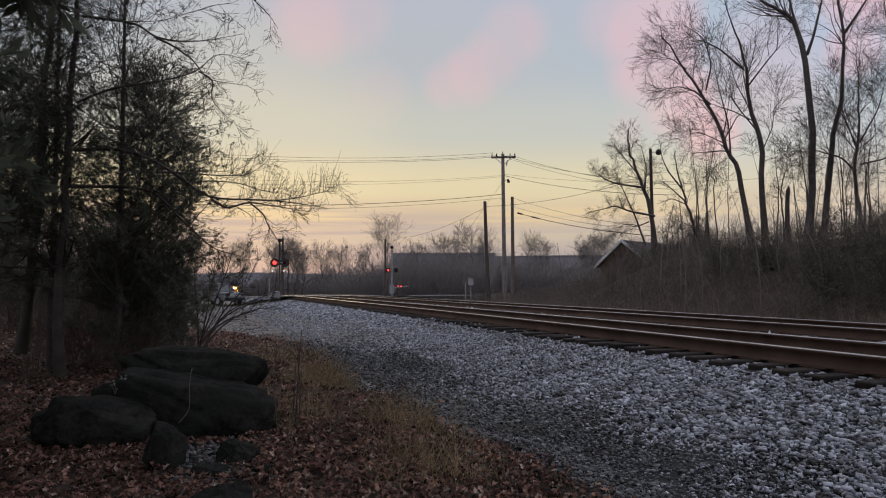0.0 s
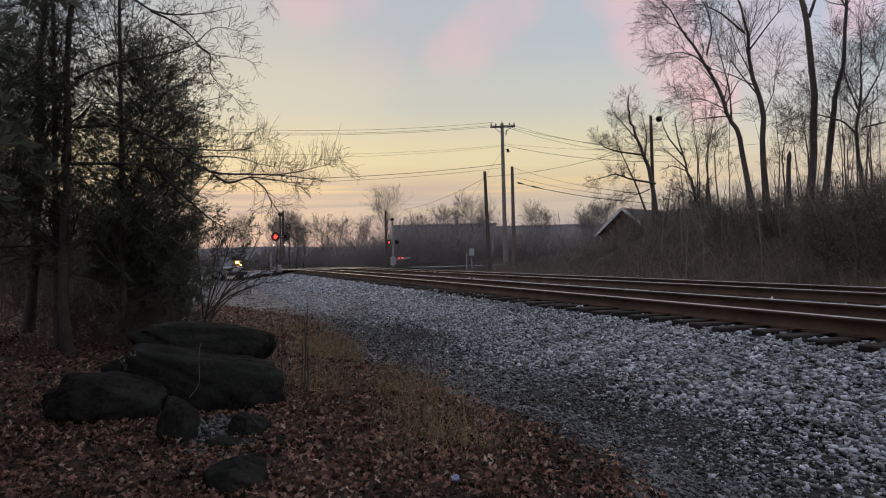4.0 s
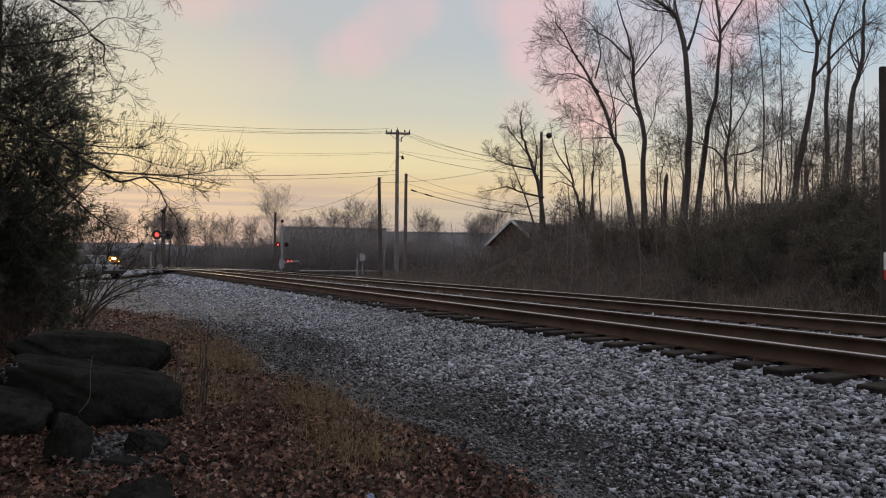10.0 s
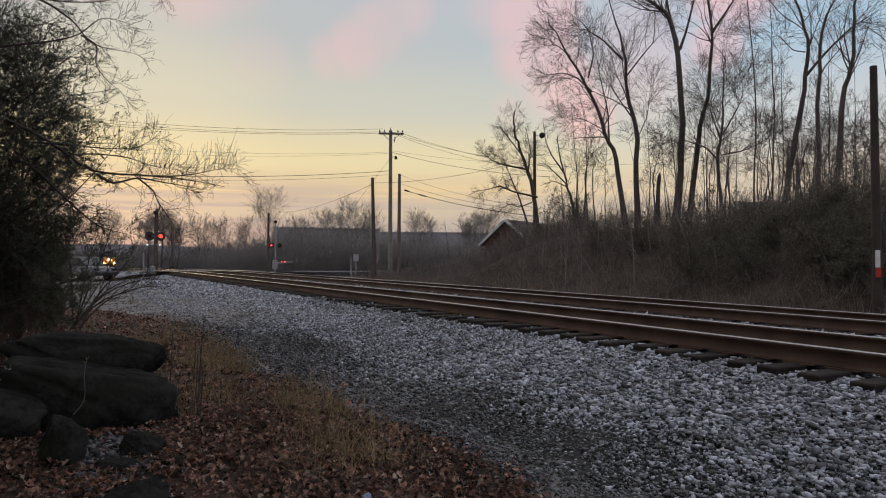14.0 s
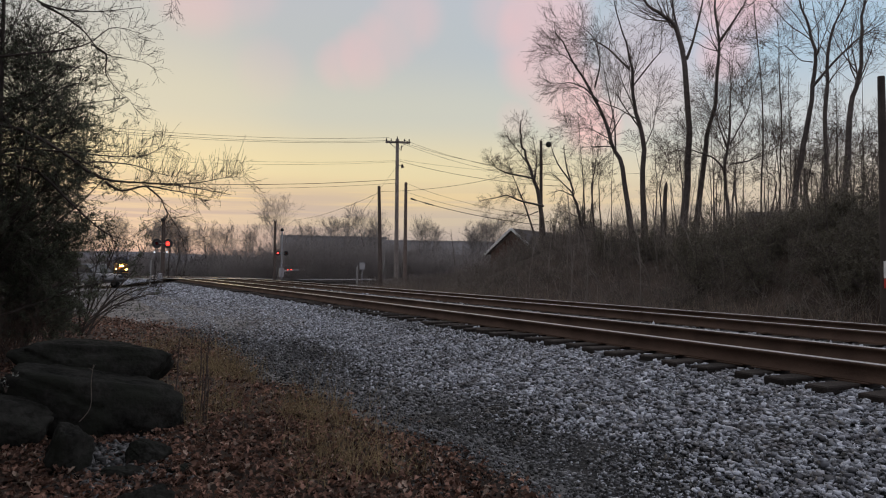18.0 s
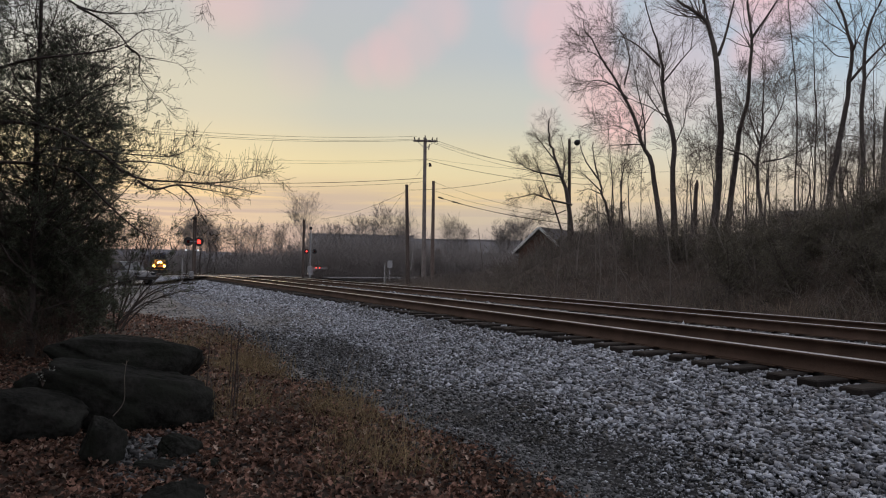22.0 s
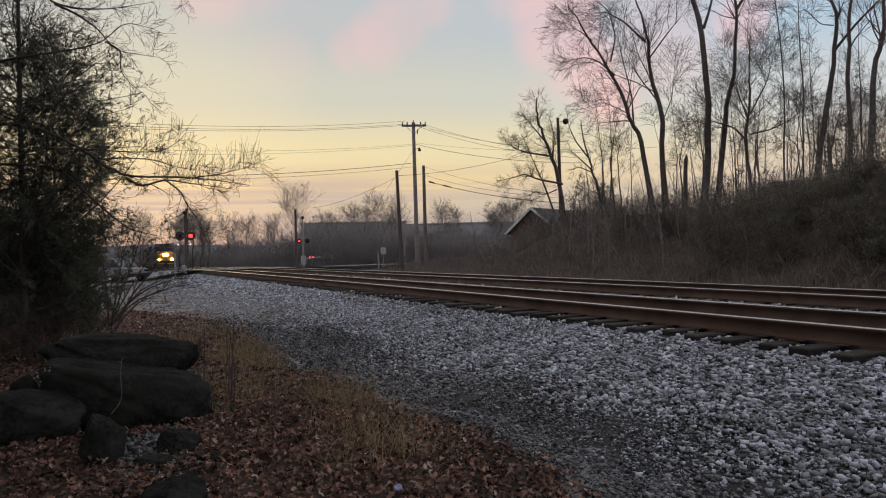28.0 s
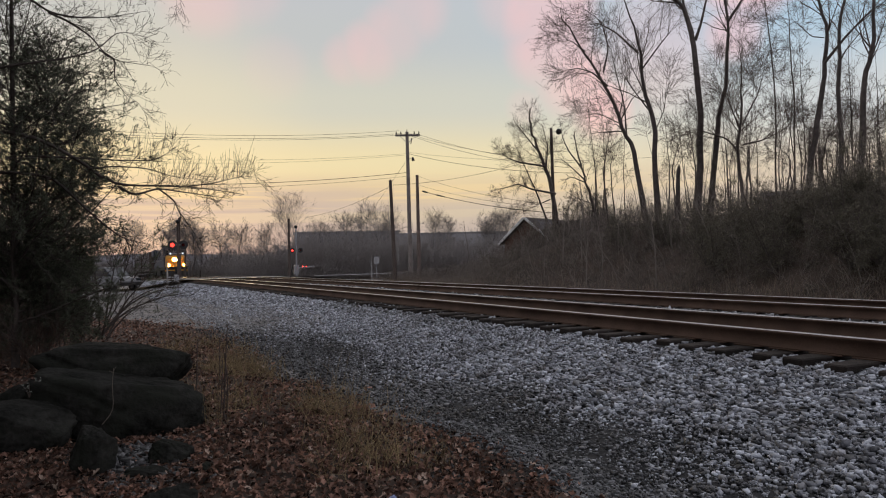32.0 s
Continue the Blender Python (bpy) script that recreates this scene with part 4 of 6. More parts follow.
def cedar(bearing, d, height, radius, low, seed, label, limbs=60, dense=1.0, lean=0.0, size=0.058, thin_top=0.75):
    """An evergreen cedar: tapered trunk, rising limbs, and a ragged crown of small sprays."""
    rng = np.random.default_rng(seed)
    x, y, _ = polar(bearing, d)
    z = float(ground_z(x, y)) - 0.05
    top = thing("cedar_tree", pose(x, y, z), label, "tree", "cedar trees")
    k = 16
    P0 = spline([(0, 0, 0), (lean * 0.3, 0, height * 0.4), (lean, 0, height)], k)[None]
    R0 = (0.06 * height / 9 * np.linspace(1, 0.1, k))[None]
    V, F = tubes(P0, R0, 8)
    put("trunk", fast_mesh("trunk", V, F, True), M_BARK, top, "dark fibrous bark")
    t0 = low / height
    P1, R1 = grow(rng, P0, R0, limbs, t0, 0.98, 68, radius, 7, 0.04, 0.1, 0.32, 0.6, 0.25)
    P2, R2 = grow(rng, P1, R1, 9, 0.12, 1.0, 48, radius * 0.4, 5, 0.05, 0.14, 0.5, 0.4, 0.4)
    P3, R3 = grow(rng, P2, R2, 4, 0.1, 1.0, 42, radius * 0.15, 3, 0.03, 0.14, 0.6, 0.3, 0.5)
    pieces = [tubes(P1, np.maximum(R1, 0.006), 5), tubes(P2, np.maximum(R2, 0.004), 3)]
    if size < 0.1:
        pieces.append(tubes(P3, np.maximum(R3, 0.0022), 3))
    V, F = join(pieces)
    put("branchwork", fast_mesh("branchwork", V, F), M_BARK, top, "dark dead-tipped branches", kind="stuff")
    n = int(40000 * dense) if size < 0.1 else int(7500 * dense)
    i, w = rng.integers(0, len(P3), n), rng.uniform(0, 1, (n, 1))
    keep = rng.uniform(0, 1, n) > thin_top * smooth(0.25, 0.6, P3[i, 0, 2] / height)
    i, w = i[keep], w[keep]
    n = len(i)
    Q = P3[i, 0] * (1 - w) + P3[i, 2] * w + rng.normal(size=(n, 3)) * 0.02
    along = P3[i, 2] - P3[i, 0]
    along /= np.linalg.norm(along, axis=1, keepdims=True) + 1e-9
    V, F = sprays(rng, Q, size, n=5 if size < 0.1 else 3, along=along, slim=0.07 if size < 0.1 else 0.16)
    put("crown", fast_mesh("crown", V, F), M_CEDAR, top, "dark green feathery foliage", kind="stuff")
    return top


def evergreen(bearing, d, height, radius, seed):
    """A wide evergreen bush: many stems from the ground, leafy all over."""
    rng = np.random.default_rng(seed)
    x, y, _ = polar(bearing, d)
    t = thing("evergreen_bush", pose(x, y, float(ground_z(x, y)) - 0.05), "dark evergreen bush tangled into the bank", "bush", "bank bushes")
    k = 7
    way = rng.normal(size=(9, 3)) * 0.4 + np.array([0, 0, 1.0])
    P = way[:, None] * (height * 0.8 * np.linspace(0, 1, k))[None, :, None] * rng.uniform(0.7, 1.1, (9, 1, 1))
    R = np.repeat(0.025 * np.linspace(1, 0.3, k)[None], 9, 0)
    P1, R1 = grow(rng, P, R, 12, 0.1, 1.0, 55, radius * 0.75, 5, 0.02, 0.2, 0.5, 0.4, 0.4)
    P2, R2 = grow(rng, P1, R1, 5, 0.2, 1.0, 45, radius * 0.3, 3, 0.02, 0.2, 0.6, 0.4, 0.5)
    V, F = join([tubes(P, R, 5), tubes(P1, R1, 3)])
    put("branchwork", fast_mesh("branchwork", V, F), M_BARK, t, kind="stuff")
    n = 2700
    i, w = rng.integers(0, len(P2), n), rng.uniform(0, 1, (n, 1))
    Q = P2[i, 0] * (1 - w) + P2[i, 2] * w + rng.normal(size=(n, 3)) * 0.05
    V, F = sprays(rng, Q, 0.095, 0.1, 3)
    put("foliage", fast_mesh("foliage", V, F), M_BRUSH, t, "dark green leaves", kind="stuff")


def make_left_trees():
    cedar(-3.2, 13.0, 5.2, 1.3, 0.3, 41, "young dense dark green cedar reaching to the ground", 120, 1.0, thin_top=0.8, size=0.066)
    cedar(-5.2, 12.6, 9.5, 2.6, 0.9, 42, "tall dark cedar with a thin ragged top", 120, 1.0, thin_top=0.82, size=0.064)
    cedar(-9.6, 13.2, 10.0, 2.2, 1.3, 46, "tall dark cedar between two others", 90, 0.9, thin_top=0.85, size=0.062)
    cedar(-14.2, 12.8, 10.0, 2.5, 1.3, 43, "tall dark cedar at the verge", 90, 1.0, thin_top=0.85, size=0.062)
    # seven more cedars, added out of view to keep skylight off the verge
    cedar(-27, 6.8, 11.0, 4.2, 4.7, 147, "broad dark cedar added out of view to shade the boulders", 90, 2.8, size=0.34, thin_top=0.1)
    cedar(-42, 5.2, 9.0, 2.6, 2.4, 144, "dense dark cedar added out of view, hanging over the boulders for shade", 80, 2.6, size=0.25, thin_top=0.1)
    cedar(-30, 9.5, 9.0, 3.0, 1.2, 141, "dense dark cedar added out of view to shade the verge", 70, 0.5, size=0.25, thin_top=0.1)
    cedar(-62, 5.5, 9.5, 3.4, 2.0, 142, "dense dark cedar added out of view to shade the leaves", 80, 2.0, size=0.25, thin_top=0.1)
    cedar(-110, 3.2, 12.0, 4.2, 3.9, 143, "broad dark cedar added unseen beside the path to block skylight", 90, 1.2, size=0.25, thin_top=0.1)
    cedar(-65, 3.1, 11.0, 4.0, 3.5, 148, "broad dark cedar added unseen over the path to block skylight", 80, 1.6, size=0.34, thin_top=0.1)
    cedar(-95, 7.5, 10.0, 3.4, 1.5, 145, "dark cedar added unseen to the left to shade the verge", 70, 0.5, size=0.25, thin_top=0.1)

    def q(b, e, d=11.5):
        return polar(b, d, e)
    g = polar(-8.6, 12.3)
    base = (g[0], g[1], float(ground_z(g[0], g[1])) - 0.05)
    def line(*pts):
        return [q(b, e, d[0] if d else 11.2) for b, e, *d in pts]

    limbs = [(line((-8.3, 9.6, 12.2), (-4.5, 10.2, 12.0), (-0.69, 7.94), (0.08, 7.17), (1.42, 6.41), (4.14, 6.5), (6.26, 6.45), (8.2, 6.25), (10.44, 5.88)), 0.03),
             (line((1.42, 6.41), (2.56, 5.69), (4.14, 6.33), (5.79, 6.05), (7.23, 5.87), (9.2, 5.57)), 0.02),
             (line((4.14, 6.33), (5.33, 5.39), (5.59, 4.65), (6.32, 3.53), (6.95, 2.53)), 0.014),
             (line((6.26, 6.45), (8.19, 6.75), (9.9, 7.2), (11.2, 7.3)), 0.01),
             (line((-4.5, 8.3, 11.8), (-1.24, 8.37), (1.82, 8.27), (4.1, 8.37), (5.71, 9.56)), 0.016),
             (line((-0.6, 7.6), (1.16, 7.85), (3.42, 7.78), (5.29, 7.15), (7.4, 7.0)), 0.014),
             (line((-8.5, 7.0, 12.3), (-3.0, 7.2, 12.0), (-0.83, 4.82), (0.61, 3.44), (1.73, 2.5), (3.55, 2.06)), 0.026),
             (line((-8.0, 19, 12.2), (-4.22, 19.02), (-2.97, 18.18), (-1.28, 18.04), (0.67, 18.26), (3.6, 19.04)), 0.022),
             (line((-2.97, 18.18), (-1.7, 17.75), (-0.17, 16.88), (0.97, 15.44), (3.93, 15.24)), 0.02),
             (line((-8.2, 13, 12.2), (-6.06, 14.14), (-4.1, 14.68), (-1.63, 15.3), (0.29, 16.04), (1.58, 17.6), (3.65, 17.2)), 0.022),
             (line((0.29, 16.04), (1.41, 15.5), (1.23, 14.08), (2.15, 13.01), (3.08, 12.39)), 0.014),
             (line((-8.1, 20, 12.2), (-4.2, 22.6, 12), (0, 23.5), (3.4, 22.3), (5.6, 20.6), (6.3, 19.6)), 0.02)]
    t = bare_tree("bare_tree", [base, q(-8.7, 4, 12.3), q(-8.2, 14, 12.2), q(-8.0, 26, 12.2)], 0.085, 47,
                  "bare deciduous tree with long limbs over the verge", "bare trees", 0.62, 1.0, limbs, 0.2, up=0.03, n_limb=13, fine=1, m2=4, m3=2, lo=0.0019, thick=0.45, angle=38, twig=M_DARKTWIG, wob=0.1)
    # thin straight shoots that stand up from the low limbs
    rng = np.random.default_rng(49)
    P = np.stack([spline(limbs[i][0], 22) for i in (0, 1, 3, 4, 5)])
    n = 20
    f = rng.uniform(0.42, 0.98, (len(P), n)) * 20
    i = f.astype(int)
    k = np.arange(len(P))[:, None]
    at = (P[k, i] + (P[k, i + 1] - P[k, i]) * (f - i)[..., None]).reshape(-1, 3)
    way = rng.normal(size=(len(at), 3)) * np.array([0.22, 0.22, 0.05]) + np.array([0.22, 0, 1.0])
    way *= (rng.uniform(0.12, 0.62, len(at)))[:, None]
    S = at[:, None] + way[:, None] * np.linspace(0, 1, 4)[None, :, None] + np.cumsum(rng.normal(size=(len(at), 4, 3)) * 0.012, 1)
    S[:, 0] = at
    V, F = tubes(S - np.array(base), np.repeat(np.linspace(0.0035, 0.0018, 4)[None], len(at), 0), 3)
    put("shoot_growth", fast_mesh("shoot_growth", V, F), M_DARKTWIG, t, "thin straight upright shoots", kind="stuff")
    bare_tree("bare_tree", [polar(-11.5, 14, z=0.3), polar(-10.8, 14, 8), polar(-10.5, 14, 18), polar(-11.5, 14, 30)], 0.09, 48,
              "bare dark-trunked tree among cedars", "bare trees", 2.2, 0.9, (), 0.3, lo=0.003)


def shrub(name, x, y, stems, height, fan, seed, label, material, group, bias=(0, 0, 0), r=0.012):
    rng = np.random.default_rng(seed)
    z = float(ground_z(x, y)) - 0.02
    way = rng.normal(size=(stems, 3)) * fan + np.array([0, 0, 1.0]) + np.array(bias)
    way /= np.linalg.norm(way, axis=1, keepdims=True)
    ln = height * rng.uniform(0.6, 1.2, stems)
    t = np.linspace(0, 1, 8)
    P = rng.normal(size=(stems, 1, 3)) * np.array([0.12, 0.12, 0]) + way[:, None] * (ln[:, None] * t)[..., None]
    P[..., 2] -= (t**2)[None] * (ln * rng.uniform(0.05, 0.35, stems))[:, None]
    P += rng.normal(size=P.shape) * 0.02 * t[None, :, None]
    R = r * rng.uniform(0.6, 1.2, (stems, 1)) * np.linspace(1, 0.35, 8)[None]
    P2, R2 = grow(rng, P, R, 8, 0.2, 1.0, 40, height * 0.32, 5, 0.12, 0.14, 0.6, 0.4, 0.4)
    P3, R3 = grow(rng, P2, R2, 4, 0.2, 1.0, 38, height * 0.13, 3, 0.1, 0.14, 0.6, 0.4, 0.5)
    V, F = join([tubes(P, R, 5), tubes(P2, np.maximum(R2, 0.003), 3), tubes(P3, np.maximum(R3, 0.002), 3)])
    ob = put(name, fast_mesh(name, V, F), material, None, label, "shrub", group)
    ob.location = (x, y, z)
    return ob


def arching_shrub(bearing, d, seed):
    """A bare shrub whose long stems arch out over the gravel."""
    rng = np.random.default_rng(seed)
    x, y, _ = polar(bearing, d)
    base = np.array([x, y, float(ground_z(x, y)) - 0.05])
    t = thing("bare_shrub", pose(*base), "bare arching shrub leaning out over the gravel", "shrub", "bare shrubs")
    ways = [((1.9, -2.7), (4.4, -2.0)), ((1.8, -2.3), (4.1, -1.4), (5.2, -1.2)), ((2.0, -2.0), (4.0, -1.2), (6.9, -0.3)), ((1.8, -1.9), (3.4, -0.6), (4.2, 1.5)),
            ((1.2, -1.5), (2.0, 0.6), (2.5, 2.5)), ((0.8, -1.4), (1.1, 0.6), (1.6, 2.0)), ((0.0, -1.4), (-0.3, 0.6), (-0.2, 1.6)), ((1.5, -2.0), (2.7, 0.1), (3.5, 1.0)), ((2.2, -2.5), (5.0, -1.7), (6.0, -1.9))]
    for w in ways:
        q = d + rng.uniform(-0.6, 0.6)
        P = spline([base + rng.normal(size=3) * (0.12, 0.12, 0)] + [polar(b, q, e) for b, e in w], 9)[None]
        R = rng.uniform(0.015, 0.024) * np.linspace(1, 0.35, 9)[None]
        C, CR = grow(rng, P, R, 7, 0.25, 1.0, 40, 0.7, 5, 0.15, 0.16, 0.55, 0.4, 0.4)
        D, DR = grow(rng, C, CR, 4, 0.2, 1.0, 40, 0.3, 3, 0.1, 0.16, 0.6, 0.4, 0.5)
        V, F = join([tubes(P, R, 6), tubes(C, np.maximum(CR, 0.0045), 4), tubes(D, np.maximum(DR, 0.003), 3)])
        put("stem", fast_mesh("stem", V - base, F, True), M_DARKTWIG, t)
    return t


def make_left_shrubs():
    arching_shrub(0.0, 17.0, 51)
    x, y, _ = polar(-1.6, 15.5)
    shrub("bare_shrub", x, y, 12, 1.7, 0.4, 54, "bare arching shrub beside the gravel", M_DARKTWIG, "bare shrubs", (0.35, 0, 0), 0.013)
    x, y, _ = polar(-3.5, 12.5)
    shrub("bare_shrub", x, y, 16, 1.5, 0.5, 52, "low bare shrub at the foot of the cedar", M_TWIG, "bare shrubs")
    rng = np.random.default_rng(53)
    reddish = mat("russet_brush", (0.06, 0.043, 0.034), (0.15, 0.105, 0.082), 0.95, 2, 0.0)
    for i in range(22):
        x, y, _ = polar(rng.uniform(-18, -3.5), rng.uniform(11.5, 16))
        shrub("brush_clump", x, y, 9, rng.uniform(0.6, 1.4), 0.5, 60 + i, "russet leafless brush under the cedars", reddish, "brush clumps", (0, 0, 0), 0.006)


def make_right_bank():
    rng = np.random.default_rng(71)
    # leafless brush all over the bank
    n = 4800
    Y = rng.uniform(-4, 56, n)
    foot = 17.6 + 0.004 * np.clip(Y - 22, 0, None) ** 2
    U = foot - 0.6 + 12 * rng.beta(1.2, 1.0, n)
    X = U - bend(Y)
    h = rng.uniform(0.5, 1.9, n) * (0.6 + 0.55 * smooth(0, 5, U - foot)) * (0.75 + 0.35 * bump_noise(X * 0.5, Y * 0.4)) * (1 - 0.4 * smooth(36, 42, Y))
    way = rng.normal(size=(n, 3)) * 0.33 + np.array([-0.12, 0, 1.0])
    t = np.linspace(0, 1, 5)
    P = np.stack([X, Y, ground_z(X, Y) - 0.03], -1)[:, None] + way[:, None] * (h[:, None] * t)[..., None]
    P[..., 2] -= (t**2)[None] * (h * rng.uniform(0, 0.35, n))[:, None]
    R = rng.uniform(0.006, 0.016, (n, 1)) * np.linspace(1, 0.4, 5)[None]
    P2, R2 = grow(rng, P, R, 6, 0.15, 1.0, 48, 0.8, 3, 0.06, 0.2, 0.6, 0.3, 0.5)
    V, F = join([tubes(P, R, 3), tubes(P2, np.maximum(R2, 0.005), 3)])
    put("bank_brush", fast_mesh("bank_brush", V, F), mat("bank_twig", (0.085, 0.072, 0.063), (0.25, 0.212, 0.185), 0.95, 0.35, 0.0, spread=0.4), None, "tangled leafless brown brush on the bank", "brush", kind="stuff")
    # evergreen vines and honeysuckle in patches
    m = 34000
    i = rng.integers(0, len(P2), m)
    Q = P2[i, rng.integers(0, 3, m)] + rng.normal(size=(m, 3)) * 0.12
    patch = bump_noise(Q[:, 0] * 0.5 + 2, Q[:, 1] * 0.28)
    Q = Q[(patch > 0.25 - 0.5 * smooth(24, 12, Q[:, 1]) + 0.2 * rng.normal(size=m)) & (Q[:, 1] < 40)]
    V, F = sprays(rng, Q, 0.11, 0.3, 4)
    put("bank_vines", fast_mesh("bank_vines", V, F), M_BRUSH, None, "dark evergreen vines over the bank brush", "vines", kind="stuff")
    # pale leaning stems that stand out of the thicket
    pale = mat("pale_stem", (0.14, 0.12, 0.105), (0.27, 0.235, 0.21), 0.95, 1.0, 0.0)
    for k in range(46):
        y = rng.uniform(6, 36)
        u = 17.6 + 0.004 * max(y - 22, 0) ** 2 + rng.uniform(0.3, 7)
        x = u - float(bend(y))
        z = float(ground_z(x, y)) - 0.05
        hh, lean = rng.uniform(1.4, 3.6), rng.normal() * 0.5
        P = spline([(0, 0, 0), (lean * 0.3, 0.1 * rng.normal(), hh * 0.5), (lean * 1.4, 0.3 * rng.normal(), hh)], 7)[None]
        R = rng.uniform(0.018, 0.035) * np.linspace(1, 0.3, 7)[None]
        C, CR = grow(rng, P, R, 6, 0.3, 1.0, 45, 0.9, 4, 0.1, 0.15, 0.5)
        D, DR = grow(rng, C, CR, 3, 0.2, 1.0, 45, 0.4, 3, 0.05, 0.15, 0.6)
        V, F = join([tubes(P, R, 5), tubes(C, CR, 3), tubes(D, np.maximum(DR, 0.004), 3)])
        ob = put("bank_shrub", fast_mesh("bank_shrub", V, F), pale, None, "pale leaning leafless shrub stem on the bank", "shrub", "bank shrubs")
        ob.location = (x, y, z)
    # dry grass at the foot
    n = 6500
    Y = rng.uniform(0, 48, n)
    U = rng.uniform(14.6, 18.6, n) + 0.004 * np.clip(Y - 22, 0, None) ** 2
    X = U - bend(Y)
    h = rng.uniform(0.12, 0.5, n)
    way = rng.normal(size=(n, 3)) * 0.4 + np.array([0, 0, 1.0])
    t = np.linspace(0, 1, 4)
    P = np.stack([X, Y, ground_z(X, Y)], -1)[:, None] + way[:, None] * (h[:, None] * t)[..., None]
    V, F = tubes(P, np.repeat(np.linspace(0.007, 0.002, 4)[None], n, 0), 3)
    put("bank_grass", fast_mesh("bank_grass", V, F), mat("dead_grass", (0.15, 0.118, 0.09), (0.32, 0.255, 0.195), 0.95, 0.5, 0.0), None, "dead straw grass at the foot of the bank", "grass", kind="stuff")


def on_bank(pts, d):
    out = [list(polar(b, d, e)) for b, e in pts]
    x, y, _ = out[0]
    out[0][2] = float(ground_z(x, y)) - 0.1
    return out


def make_right_trees():
    G = "bare trees on the bank"
    def T(pts, d, r, seed, label, **k):
        k.setdefault("up", 0.07)
        k.setdefault("n_limb", 12)
        k.setdefault("angle", 43)
        k.setdefault("m2", 5)
        k.setdefault("m3", 3)
        k.setdefault("fine", 1)
        k.setdefault("lo", 0.0052)
        k.setdefault("wob", 0.11)
        k.setdefault("r_end", 0.1)
        k.setdefault("thick", 0.4)
        return bare_tree("bare_tree", on_bank(pts, d), r, seed, label, G, **k)

    def A(d, *pts):
        return [polar(b, d, e) for b, e in pts]

    T([(42.35, 3.0), (41.54, 8.37), (40.73, 10.02), (39.63, 13.56), (37.97, 16.27), (36.56, 18.66), (36.1, 19.6)], 38, 0.14, 81, "bare tree leaning out over the tracks", spread=2.5, t0=0.3, up=0.0, n_limb=14, m2=6, m3=3,
      limbs=[(A(38, (39.63, 13.56), (38.53, 14.66), (37.4, 15.1), (36.31, 15.0)), 0.06), (A(38, (37.97, 16.27), (37.0, 17.1), (36.01, 17.39)), 0.045),
             (A(38, (39.35, 14.63), (39.8, 16.4), (39.3, 18.4), (37.68, 19.64)), 0.05), (A(38, (41.0, 9.4), (40.9, 12), (40.2, 15), (39.9, 17)), 0.05), (A(37.6, (40.6, 10.6), (38.8, 11.6), (37.4, 11.4)), 0.03)])
    T([(43.15, 3.0), (43.01, 10.48), (42.34, 13.17), (42.06, 15.8), (41.79, 18.38), (40.7, 22)], 38.5, 0.15, 82, "bare ivy-footed tree on the bank crest", spread=3.2, t0=0.3, up=0.03,
      limbs=[(A(38.5, (42.06, 15.8), (40.44, 17.45), (39.07, 18.29), (38.2, 18.2)), 0.06), (A(38.5, (42.2, 14.49), (43.66, 16.22), (44.4, 17.0), (44.5, 20)), 0.05), (A(38.5, (42.8, 11.4), (41.4, 13.4), (40.6, 14.9)), 0.045), (A(38.5, (43.0, 9.5), (43.9, 11.5), (44.1, 13.5)), 0.035)])
    T([(46.0, 3.0), (46.52, 9.8), (46.26, 16.02), (45.75, 18.57), (44.71, 19.16), (43.12, 20.78), (42, 23)], 37.5, 0.17, 83, "tall forked bare tree on the bank crest", spread=3.2, t0=0.5, r_end=0.25,
      limbs=[(A(37.5, (46.32, 16.27), (46.78, 17.48), (47.54, 20.34), (48, 25)), 0.085), (A(37.5, (46.14, 16.79), (45.49, 19.09), (45.23, 20.58), (45, 25)), 0.08)])
    T([(46.89, 3.2), (47.53, 9.75), (48.28, 12.04), (48.67, 17.3), (48.43, 20.24), (48.4, 25)], 38, 0.15, 84, "tall slanting bare tree on the bank crest", spread=3.2, t0=0.5,
      limbs=[(A(38, (48.67, 17.3), (49.54, 18.43), (50.64, 19.97), (51.4, 24)), 0.08)])
    T([(49.26, 3.2), (49.14, 7.58), (49.52, 10.67), (49.65, 12.71), (49.4, 16)], 36.5, 0.1, 85, "smaller bare tree with low limbs", spread=3.0, up=0.05, n_limb=16, m2=6,
      limbs=[(A(36.5, (49.14, 7.84), (48.28, 8.92), (46.77, 9.52), (46.2, 9.8)), 0.06), (A(36.5, (49.39, 8.35), (50.72, 8.54), (51.92, 8.99), (53, 9.8)), 0.045), (A(36.5, (49.3, 9.2), (48.6, 11.5), (48.2, 13.5)), 0.04), (A(36.5, (49.4, 9.8), (50.6, 12), (51.2, 14.2)), 0.04)])
    T([(53.41, 3.2), (54.12, 8.6), (54.94, 13.46), (55.07, 16.55), (54.29, 19.47), (54, 25)], 36, 0.15, 86, "tall bare tree forking high up", spread=3.3, t0=0.45,
      limbs=[(A(36, (54.94, 13.46), (56.28, 14.98), (57.81, 16.4), (59.49, 17.27)), 0.075), (A(36, (55.0, 15.2), (54.2, 15.4), (53.2, 16.6), (52.4, 16.3)), 0.03)])
    T([(55.56, 4.5), (55.82, 12.16), (56.08, 16.89), (56.97, 19.05), (57.6, 25)], 35, 0.11, 87, "slender bare tree on the bank", spread=2.9)
    T([(56.66, 5.0), (57.34, 11.28), (58.01, 14.52), (58.57, 18.77), (59.3, 25)], 34, 0.14, 88, "dark-trunked bare tree on the bank", spread=3.0)
    T([(51.5, 3.4), (51.7, 11.4), (51.1, 19.3), (51, 23)], 39, 0.048, 89, "thin straight sapling on the bank", spread=2.0)
